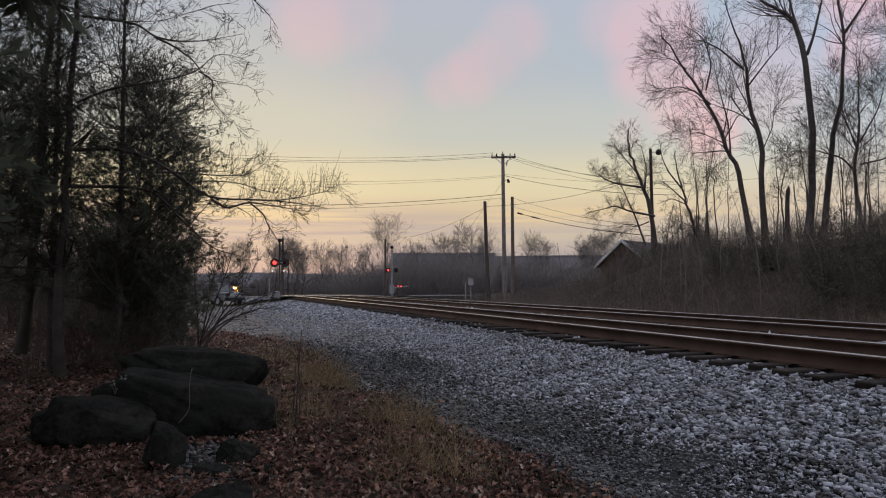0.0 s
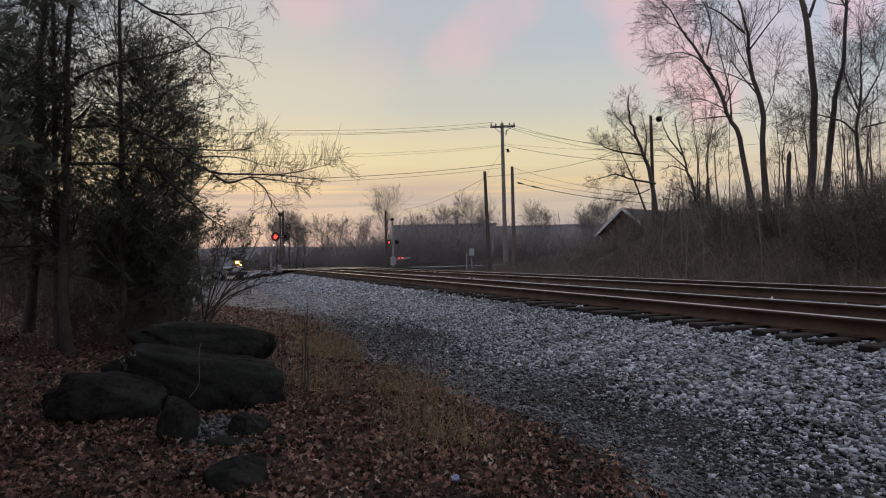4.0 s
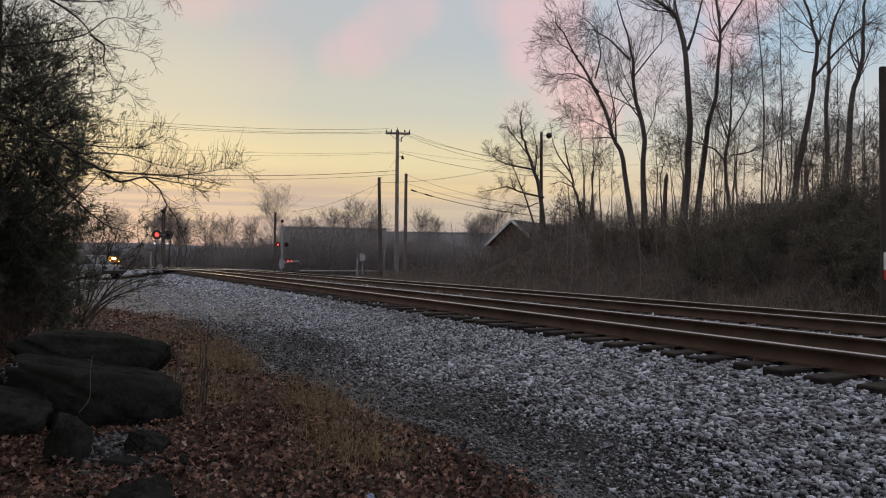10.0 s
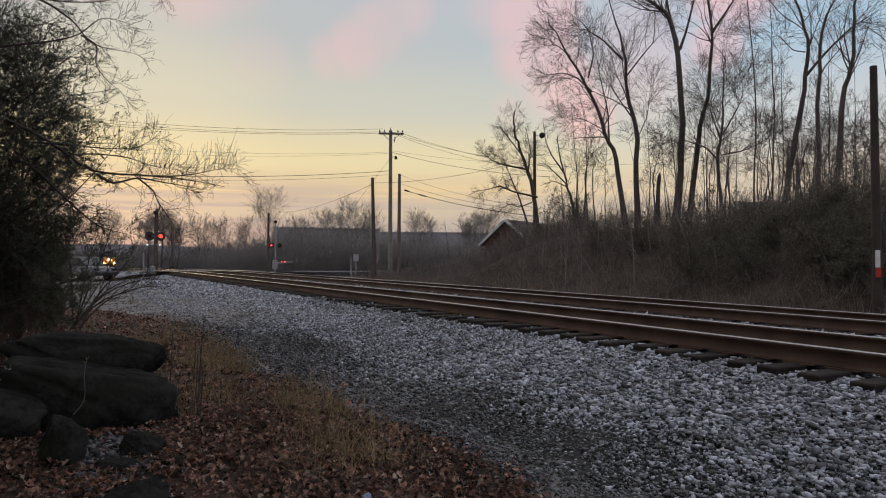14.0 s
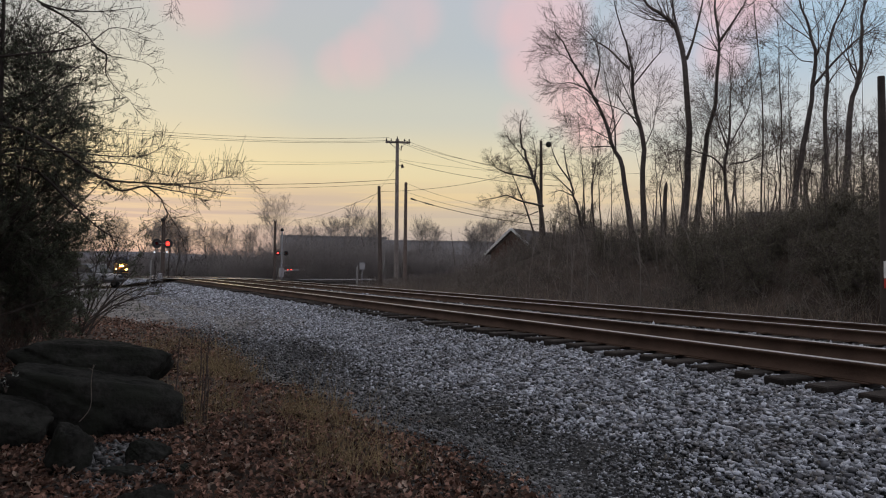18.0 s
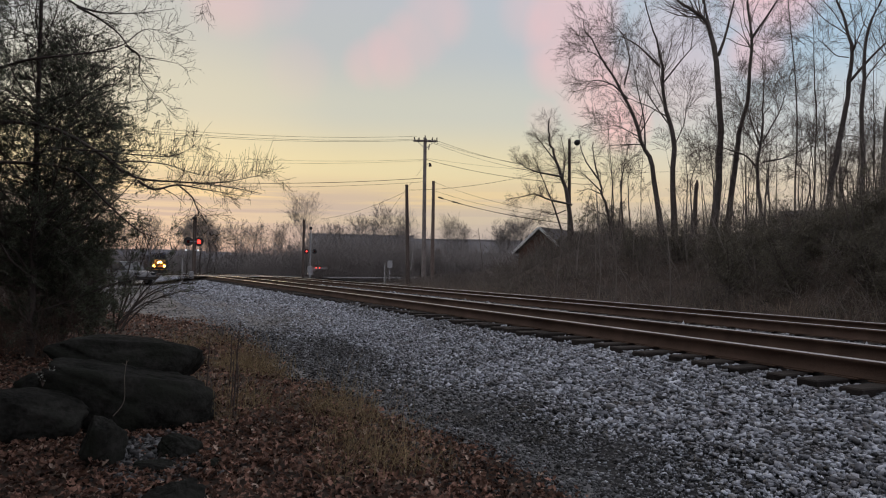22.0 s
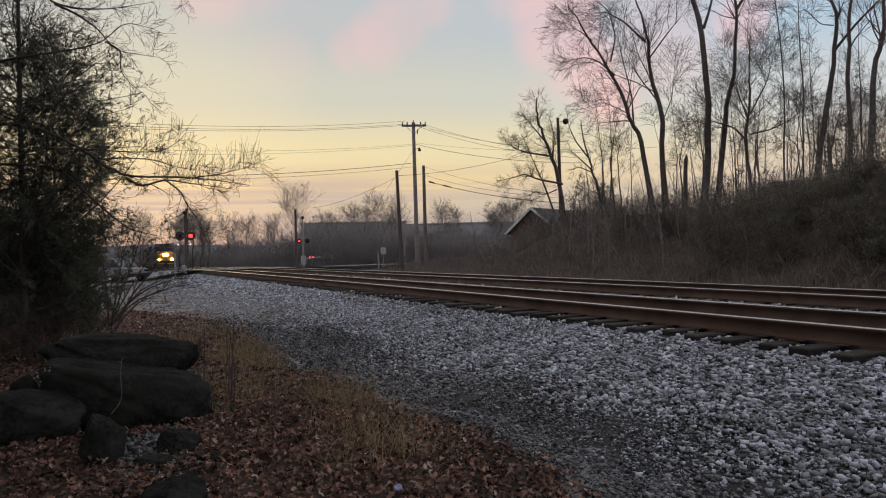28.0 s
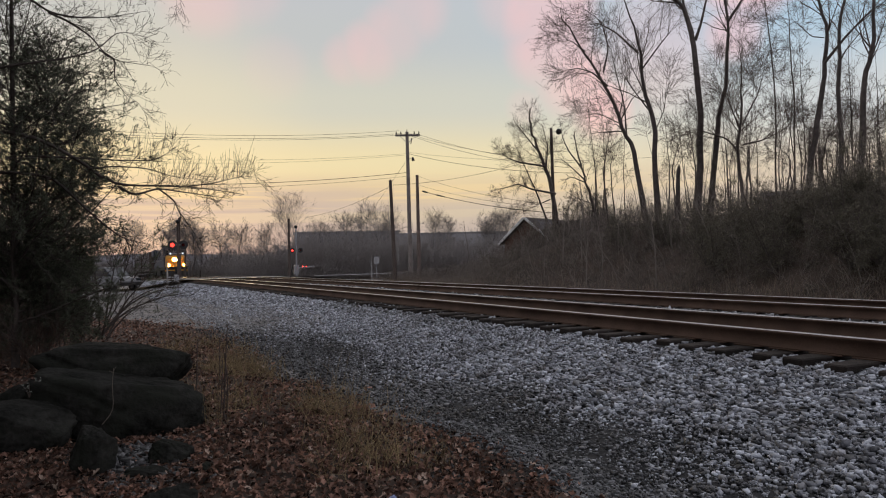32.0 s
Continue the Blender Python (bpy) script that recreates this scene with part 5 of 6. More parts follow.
    T([(52.7, 3.4), (53.0, 11.3), (52.8, 16.8), (52.5, 21)], 39, 0.044, 90, "thin straight sapling beside another", spread=1.8)
    T([(35.57, 1.6), (35.18, 6.34), (34.52, 7.65), (33.85, 9.32), (33.5, 10.9), (33.46, 12.26)], 46, 0.16, 91, "bare tree beside the lamp pole", spread=1.5, up=0.03, t0=0.25, n_limb=20, m2=5, m3=3, angle=52, wob=0.2, r_end=0.2, thick=0.28, lo=0.0045,
      limbs=[(A(46, (34.52, 7.65), (32.55, 8.03), (31.6, 8.4), (30.65, 9.24)), 0.075), (A(45.5, (35.37, 5.41), (33.31, 5.88), (32.37, 6.35), (31.43, 6.07), (30.11, 5.87)), 0.075),
             (A(46, (34.6, 3.2), (33.88, 5.41), (33.4, 6.54), (32.93, 7.66), (32.16, 9.51)), 0.07), (A(46, (34.61, 7.46), (34.79, 9.13), (34.4, 10.97)), 0.06), (A(46, (33.95, 8.95), (33.1, 10.06), (32.34, 10.99)), 0.05),
             (A(46, (34.9, 5.0), (33.9, 4.6), (33.0, 4.9), (32.2, 4.2)), 0.04)])
    T([(38.6, 2.8), (38.3, 5.0), (37.77, 6.14), (37.2, 8.18), (36.92, 10.2)], 42, 0.11, 92, "crooked leaning bare tree with sparse limbs", spread=0.9, density=0.6, m2=3, m3=2, fine=0, up=0.12, r_end=0.2,
      limbs=[(A(42, (37.76, 6.33), (36.47, 7.63), (35.54, 8.38)), 0.05), (A(42, (37.39, 7.44), (36.46, 8.74), (35.99, 9.85), (35.8, 11.4)), 0.055), (A(42, (37.67, 6.23), (36.66, 6.71), (35.55, 6.34)), 0.04), (A(42, (38.5, 4.4), (37.2, 4.9), (36.1, 5.6)), 0.04)])
    rng = np.random.default_rng(93)
    for i in range(84):
        b = rng.uniform(37, 62) if i < 30 else rng.uniform(48, 62) if i > 55 else rng.uniform(43, 62)
        d = rng.uniform(35, 46)
        e = rng.uniform(9, 17) if i < 30 or i > 62 else rng.uniform(7, 13)
        T([(b, 3.4), (b + rng.normal() * 0.3, 7), (b + rng.normal() * 0.5, e)], d, rng.uniform(0.025, 0.055), 100 + i, "thin bare sapling on the bank", spread=1.5, density=0.6, lo=0.005, fine=1)
    for i in range(5):
        b = rng.uniform(60, 66)
        T([(b, 4), (b, 12), (b + 1, 22)], rng.uniform(31, 38), 0.11, 130 + i, "bare tree at the end of the bank", spread=2.4, density=0.7)
    # dark evergreen bushes along the crest and down its face
    for i, (b, d, h, r) in enumerate(((46.4, 30.5, 1.1, 1.2), (48.4, 29, 0.9, 1.2), (50.4, 29, 0.9, 1.2), (52.2, 27, 0.9, 1.2), (54.2, 27.5, 1.0, 1.3), (55.8, 26, 1.0, 1.2), (57.4, 26, 1.1, 1.3), (59.2, 25, 1.2, 1.4),
                                      (60.9, 25, 1.4, 1.5), (62.6, 24, 1.6, 1.6), (58.4, 22.8, 1.2, 1.2), (56.2, 23.4, 1.0, 1.1), (51.4, 25, 0.9, 1.1), (47.2, 27, 0.9, 1.1), (43.4, 32.5, 1.0, 1.1), (40.0, 35, 0.9, 1.0), (61.4, 22, 1.3, 1.3))):
        bx, by, _ = polar(b, d)
        top = EYE + d * math.tan(radians(np.interp(b, [35, 43.4, 51, 53.3, 55.1, 56.9, 62], [3.4, 3.5, 4.2, 4.2, 5.4, 6.2, 6.5])))
        evergreen(b, d, min(max(top - float(ground_z(bx, by)), h), 2.6) * 0.95, r, 700 + i)
    # a hedge of scrub that hides the foot of the house
    for i, (b, d, h) in enumerate(((33.9, 47.5, 2.2), (34.9, 47, 2.0), (35.9, 45.5, 2.1), (36.9, 45, 2.1), (37.9, 44, 2.2), (38.9, 42, 2.2), (33.2, 47, 1.4), (32.2, 48, 1.2))):
        evergreen(b, d, h, 1.2, 740 + i)
    # a snapped-off trunk
    pts = on_bank([(44.66, 3.4), (44.71, 6.12), (44.84, 7.2)], 38)
    P = spline(pts, 8)[None]
    V, F = tubes(P, np.array([[0.16, 0.12, 0.11, 0.11, 0.1, 0.1, 0.1, 0.02]]), 9)
    put("broken_stump", fast_mesh("broken_stump", V, F, True), M_BARK, None, "snapped-off dead trunk standing on the bank", "stump")


# ---- poles and wires ----


def pole(name, x, y, top, r, label, material, lean=(0, 0), z=None, group="utility poles"):
    z = float(ground_z(x, y)) - 0.1 if z is None else z
    t = thing(name, pose(x, y, z), label, "pole", group)
    k = 10
    P = spline([(0, 0, 0), (lean[0] / 2, lean[1] / 2, (top - z) / 2), (lean[0], lean[1], top - z)], k)[None]
    V, F = tubes(P, (r * np.linspace(1.15, 0.8, k))[None], 12)
    put("shaft", fast_mesh("shaft", V, F, True), material, t)
    part("pole_cap", rod((lean[0], lean[1], top - z - 0.02), (lean[0], lean[1], top - z + 0.01), r * 0.8, r * 0.7, 12), material, t)
    return t, z


def put_rod(name, a, b, r, material, label, category):
    me = bpy.data.meshes.new(name)
    bm = rod(a, b, r, r * 0.85, 12)
    bmesh.ops.bevel(bm, geom=bm.edges[:], offset=r * 0.15, segments=1, affect="EDGES")
    bm.to_mesh(me)
    bm.free()
    return put(name, me, material, None, label, category)


def make_poles():
    x, y, top = polar(23.45, 60, 10.7)
    t, z = pole("utility_pole", x, y, top, 0.17, "tall grey wooden utility pole with a crossarm", M_POLE, (-0.05, 0))
    h = top - z
    m = pose(0, 0, h - 0.35, 0, 0, -22)
    for side, z0, ln in ((0.14, 0.02, 2.1), (-0.14, 0.02, 2.1)):
        arm = part("crossarm", box(ln, 0.09, 0.12, 0, side, z0, 0.01, m), M_POLE, t)
        for e in (-0.46, -0.27, 0.27, 0.46):
            bm = rod((e * ln, side, z0 + 0.12), (e * ln, side, z0 + 0.2), 0.02, 0.02, 8)
            rod((e * ln, side, z0 + 0.2), (e * ln, side, z0 + 0.26), 0.06, 0.05, 10, bm)
            rod((e * ln, side, z0 + 0.26), (e * ln, side, z0 + 0.36), 0.045, 0.03, 10, bm)
            bm.transform(m)
            part("insulator", bm, M_BLACK, arm)
    for e in (-0.72, 0.72):
        bm = rod((e, -0.15, 0.02), (0, -0.15, -0.62), 0.022, 0.022, 8)
        bm.transform(m)
        part("brace", bm, M_STEEL, t)
    part("pole_pin", rod((-0.05, 0, h), (-0.05, 0, h + 0.22), 0.045, 0.03, 8), M_BLACK, t)
    part("transformer_cutout", rod((0.24, -0.12, h - 1.0), (0.3, -0.14, h - 0.55), 0.04, 0.04, 8), M_BLACK, t)
    part("street_light_arm", rod((0, 0, h - 2.3), (0.36, -0.15, h - 2.2), 0.025), M_STEEL, t)
    part("street_light", rod((0.36, -0.15, h - 2.16), (0.4, -0.16, h - 2.45), 0.08, 0.14), M_BLACK, t)
    pole("utility_pole", *polar(22.2, 50)[:2], polar(0, 50, 6.9)[2], 0.135, "dark leaning cut-off wooden pole", M_DARKPOLE, (-0.22, 0))
    pole("utility_pole", *polar(24.15, 58)[:2], polar(0, 58, 7.25)[2], 0.15, "plain brown wooden pole beside the tall one", M_BROWNPOLE, (0.0, 0))
    x, y, top = polar(35.15, 47, 10.6)
    t, z = pole("lamp_pole", x, y, top, 0.115, "wooden pole with a round yard lamp", M_DARKPOLE, (-0.05, 0))
    h = top - z
    part("lamp_arm", rod((0, 0, h - 0.25), (0.3, -0.15, h - 0.2), 0.02), M_STEEL, t)
    bm = bmesh.new()
    bmesh.ops.create_uvsphere(bm, u_segments=14, v_segments=8, radius=0.2, matrix=Matrix.Translation((0.42, -0.2, h - 0.22)))
    part("lamp_globe", bm, M_BLACK, t)
    x, y, _ = polar(59.4, 19.4)
    t, z = pole("line_pole", x, y, 6.2, 0.098, "weathered wooden line pole beside the track", M_TARRED, (-0.12, 0))
    zz = 1.58 - z
    part("white_marker", box(0.1, 0.02, 0.4, 0, -0.135, zz - 0.1, 0.003, pose(0, 0, 0, 0, 0, -59)), M_WHITE, t, "white reflector strip")
    part("red_marker", box(0.11, 0.02, 0.22, 0.01, -0.135, zz - 0.33, 0.003, pose(0, 0, 0, 0, 0, -59)), M_RED, t, "red reflector strip")
    pole("signal_pole", *polar(13.8, 64)[:2], polar(0, 64, 3.9)[2], 0.11, "thin dark pole beside the crossing signal", M_DARKPOLE)
    pole("utility_pole", *polar(5.6, 80)[:2], polar(0, 80, 4.0)[2], 0.15, "dark utility pole beyond the crossing", M_DARKPOLE)
    t, z = pole("utility_pole", *polar(54.45, 60)[:2], polar(0, 60, 7.7)[2], 0.14, "distant pale pole behind the trees", M_POLE)
    h = polar(0, 60, 7.7)[2] - z
    part("crossarm", box(1.6, 0.1, 0.12, 0, -0.14, h - 0.4, 0.01, pose(0, 0, 0, 0, 0, -40)), M_POLE, t)
    # a guard on the guy wire and a low marker beside the road
    a, b = Vector(polar(22.42, 48, 0.1)), Vector(polar(22.52, 48, 1.38))
    put_rod("guy_guard", a, b, 0.035, M_TRIM, "pale plastic guard on a guy wire", "guy guard")
    x, y, _ = polar(20.3, 60)
    put_rod("marker_post", (x, y, float(ground_z(x, y))), (x, y, polar(0, 60, 0.4)[2]), 0.06, M_TRIM, "pale marker post beside the road", "post")
    x, y, _ = polar(20.7, 66)
    z = float(ground_z(x, y))
    t = thing("utility_cabinet", pose(x, y, z, 0, 0, -20), "small pale utility cabinet on a post by the road", "cabinet")
    h = polar(0, 66, 0.15)[2] - z
    part("post", rod((0, 0.1, -0.1), (0, 0.1, h + 0.3), 0.05), M_STEEL, t)
    body = part("body", box(0.5, 0.3, 0.66, 0, 0, h, 0.02), M_FARWALL, t)
    part("door", box(0.44, 0.02, 0.6, 0, -0.17, h + 0.03, 0.005), M_FARWALL, body)
    part("hood", box(0.58, 0.36, 0.04, 0, 0, h + 0.66, 0.01), M_STEEL, t)


def wire(a, b, sag, r=0.012, label="thin black overhead power cable"):
    t = np.linspace(0, 1, 28)[:, None]
    P = np.array(a) * (1 - t) + np.array(b) * t
    P[:, 2] -= sag * 4 * (t[:, 0] * (1 - t[:, 0]))
    V, F = tubes(P[None], np.full((1, 28), r), 5)
    return put("overhead_cable", fast_mesh("overhead_cable", V, F, True), M_WIRE, None, label, "cable", "overhead cables")


def make_wires():
    tall = lambda e, s=0.0: polar(23.45 + s, 60, e)
    # to the pole far to the left
    for e, f, s in ((10.82, 10.9, -0.7), (10.6, 10.7, -0.5), (10.55, 10.4, 0.4)):
        wire(tall(e, s), polar(-20, 56, f), 1.3)
    for e, f in ((9.0, 9.1), (8.9, 8.6)):
        wire(tall(e), polar(-20, 56, f), 1.25, 0.008)
    for e, f, r in ((7.5, 6.9, 0.02), (7.2, 6.7, 0.012)):
        wire(tall(e), polar(-20, 56, f), 1.25, r)
    # to the right, behind the trees
    for e, f, s in ((10.65, 9.4, 0.5), (10.4, 9.0, 0.3), (10.65, 9.6, -0.2)):
        wire(tall(e, s), polar(37, 52, f - 1.6), 0.5)
    wire(tall(9.0), polar(37, 52, 7.0), 0.4, 0.016)
    wire(tall(9.1), polar(48, 50, 8.0), 0.7, 0.008)
    wire(polar(24.15, 58, 7.2), polar(35.1, 47, 4.6), 0.35, 0.01)
    wire(polar(24.15, 58, 6.5), polar(35.1, 47, 4.3), 0.3, 0.01)
    a, b = Vector(polar(24.6, 58, 5.95)), Vector(polar(35.1, 47, 3.9))
    cable = wire(a, b, 0.25, 0.022, "thick black service cable with two splices")
    for s0, s1, r in ((0.0, 0.045, 0.075), (0.13, 0.2, 0.06)):
        p = [a.lerp(b, s) - Vector((0, 0, s * (1 - s))) for s in (s0, s1)]
        part("cable_splice", rod(p[0], p[1], r, r * 0.7, 10), M_BLACK, cable, "swollen black cable splice")
    wire(polar(15, 75, 4.0), polar(22.15, 50, 6.5), 0.4, 0.01)
    wire(polar(22.15, 50, 6.5), polar(35.1, 47, 8.6), 0.4, 0.012)
    wire(tall(8.6), polar(19.5, 66, 3.2), 0.0, 0.008, "taut black guy wire to the pole")


# ---- crossing ----


def lamp_pair(t, h, wide, lit, lens, r=0.105):
    """Two round red flashers with black backgrounds and hoods."""
    for i, s in enumerate((-1, 1)):
        m = pose(s * wide / 2, 0, h, 0, 0, 0)
        bm = rod((0, -0.02, 0), (0, 0.02, 0), 0.3 if r > 0.1 else 0.2, 0.3 if r > 0.1 else 0.2, 20)
        bm.transform(m)
        p = part("background_disc", bm, M_HAZE_DISC, t)
        bm = rod((0, -0.03, 0), (0, -0.055, 0), r, r * 0.95, 16)
        bm.transform(m)
        part("red_lens", bm, lens if lit == i else M_DIMRED, p)
        bm = bmesh.new()
        bmesh.ops.create_cone(bm, cap_ends=False, segments=16, radius1=0.125, radius2=0.125, depth=0.22, matrix=m @ pose(0, -0.12, 0, 90))
        bmesh.ops.delete(bm, geom=[v for v in bm.verts if v.co.z < h - 0.06], context="VERTS")
        part("hood", bm, M_BLACK, p)


def crossing_signal(x, y, h, label, lit, gate):
    z = float(ground_z(x, y))
    t = thing("crossing_signal", pose(x, y, z, 0, 0, -10), label, "signal", "crossing signals")
    part("mast", rod((0, 0, 0), (0, 0, h), 0.07, 0.06, 12), M_STEEL if gate else M_DARKPOLE, t, "grey metal mast" if gate else "dark weathered mast")
    part("mast_base", box(0.35, 0.35, 0.4, 0, 0, 0, 0.03), M_STEEL, t)
    bm = bmesh.new()
    bmesh.ops.create_uvsphere(bm, u_segments=12, v_segments=8, radius=0.14, matrix=Matrix.Translation((0, 0, h + 0.1)))
    part("bell", bm, M_BLACK, t)
    lamp_pair(t, 2.75 if gate else 2.98, 0.66, lit, M_REDFAR if gate else M_REDLAMP, 0.07 if gate else 0.11)
    part("crossarm", rod((-0.38, 0, 2.75 if gate else 2.98), (0.38, 0, 2.75 if gate else 2.98), 0.03), M_STEEL, t)
    if gate:
        part("gate_mechanism", box(0.4, 0.5, 0.75, 0, 0.2, 0.75, 0.04), M_STEEL, t)
        arm = part("gate_arm", box(0.1, 0.05, 1.3, 0.1, 0, 0.1, 0.01, pose(0, 0, 1.35, 0, 84, 0)), M_STEEL, t, "grey gate arm bracket")
        for k in range(2):
            part("gate_lamp", rod((0.5 + 0.28 * k, -0.05, 1.4), (0.5 + 0.28 * k, -0.1, 1.4), 0.045), M_REDFAR, arm)
    return t


def make_crossing():
    x, y, _ = polar(5.5, 49)
    near = crossing_signal(x, y, 4.4, "crossing signal with paired red flashers, one lit", None, False)
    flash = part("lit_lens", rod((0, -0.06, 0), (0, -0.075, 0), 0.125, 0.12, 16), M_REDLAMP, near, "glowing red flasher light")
    for s in (-0.45, 0.3):
        part("white_side_lamp", rod((s, -0.1, 2.42), (s, -0.2, 2.42), 0.05, 0.06, 12), M_WHITELAMP, near, "small white side lamp")
    part("side_bracket", rod((-0.48, 0, 2.42), (0.34, 0, 2.42), 0.025), M_STEEL, near)
    x, y, _ = polar(4.72, 49)
    z = float(ground_z(x, y))
    m = thing("gate_post", pose(x, y, z), "pale grey gate post beside the crossing signal", "post")
    part("shaft", rod((0, 0, 0), (0, 0, 1.9), 0.05, 0.05, 12), M_TRIM, m)
    part("mechanism", box(0.3, 0.35, 0.5, 0.55, 0, 0.55, 0.04), M_STEEL, m)
    part("bracket", rod((0, 0, 0.9), (0.55, 0, 0.85), 0.04), M_STEEL, m)
    x, y, _ = polar(14.35, 60)
    crossing_signal(x, y, 4.6, "crossing signal across the tracks with red flashers", 0, True)
    make_road()
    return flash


def make_road():
    # the road over the line
    n = 60
    s = np.linspace(-30, 70, n)
    cx, cy = s, 55 + 0.18 * s
    X = np.stack([cx + 0.6, cx - 0.6], 1)
    Y = np.stack([cy - 3.2, cy + 3.2], 1)
    u = X + bend(Y)
    flat = rail_z(Y) - 0.02
    low = ground_z(X, Y) + 0.06
    Z = low + (flat - low) * smooth(-3.0, 4.5, u) * smooth(22, 14.5, u)
    Z = (Z + np.roll(Z, 1, 0) + np.roll(Z, -1, 0)) / 3
    Z[0], Z[-1] = Z[1], Z[-2]
    put("road", grid_mesh("road", X, Y, Z), M_ASPHALT, None, "grey asphalt road over the level crossing", "road", kind="structure")
    z = float(ground_z(22, 60))
    put("guard_rail", fast_mesh("guard_rail", *tubes(spline([(18, 64, z + 0.5), (24, 64.5, z + 0.5), (29, 66, z + 0.5)], 12)[None], np.full((1, 12), 0.06), 6)), M_STEEL, None, "low grey guard rail along the road", "guard rail")


# ---- vehicles ----


def wheel(parent, x, y, r, w):
    t = part("wheel", rod((x - w / 2, y, r), (x + w / 2, y, r), r, r, 18), M_TYRE, parent, "black tyre")
    part("rim", rod((x - w / 2 - 0.01, y, r), (x + w / 2 + 0.01, y, r), r * 0.6, r * 0.6, 14), M_STEEL, t)


def make_car(m, label, paint, lit):
    """A small van-like car, its nose towards -y."""
    t = thing("car", m, label, "car", "cars")
    body = prism([(-2.1, 0.35), (2.1, 0.35), (2.15, 0.75), (2.0, 1.0), (-1.15, 0.98), (-2.0, 0.85), (-2.18, 0.6)], 1.72)
    bmesh.ops.bevel(body, geom=body.edges[:], offset=0.05, segments=2, affect="EDGES")
    b = part("body", body, paint, t)
    cab = prism([(-1.2, 0.97), (1.95, 0.98), (1.7, 1.5), (-0.45, 1.52)], 1.5)
    bmesh.ops.bevel(cab, geom=cab.edges[:], offset=0.06, segments=2, affect="EDGES")
    c = part("cabin", cab, M_GLASS, t, "dark tinted glass cabin")
    part("roof", prism([(-0.5, 1.5), (1.75, 1.48), (1.65, 1.56), (-0.4, 1.57)], 1.42), paint, c)
    for x in (-0.78, 0.78):
        for y in (-1.35, 1.35):
            wheel(t, x, y, 0.33, 0.22)
    for x in (-0.62, 0.62):
        part("headlight", box(0.34, 0.08, 0.16, x, -2.1, 0.66, 0.02), M_WHITELAMP if lit else M_GLASS, t, "headlight")
    part("bumper", box(1.6, 0.12, 0.22, 0, -2.14, 0.35, 0.03), M_BLACK, t)
    return t


def make_cars():
    x, y, _ = polar(0.75, 52)
    make_car(pose(x, y, float(ground_z(x, y)) + 0.06, 0, 0, 35), "silver car waiting at the crossing with its lamps off", M_CARPAINT, False)
    for b, d, rz in ((25.3, 85, 80), (26.2, 88, 95)):
        x, y, _ = polar(b, d)
        make_car(pose(x, y, float(ground_z(x, y)), 0, 0, rz), "pale parked car far off beyond the crossing", M_CARPAINT, False)


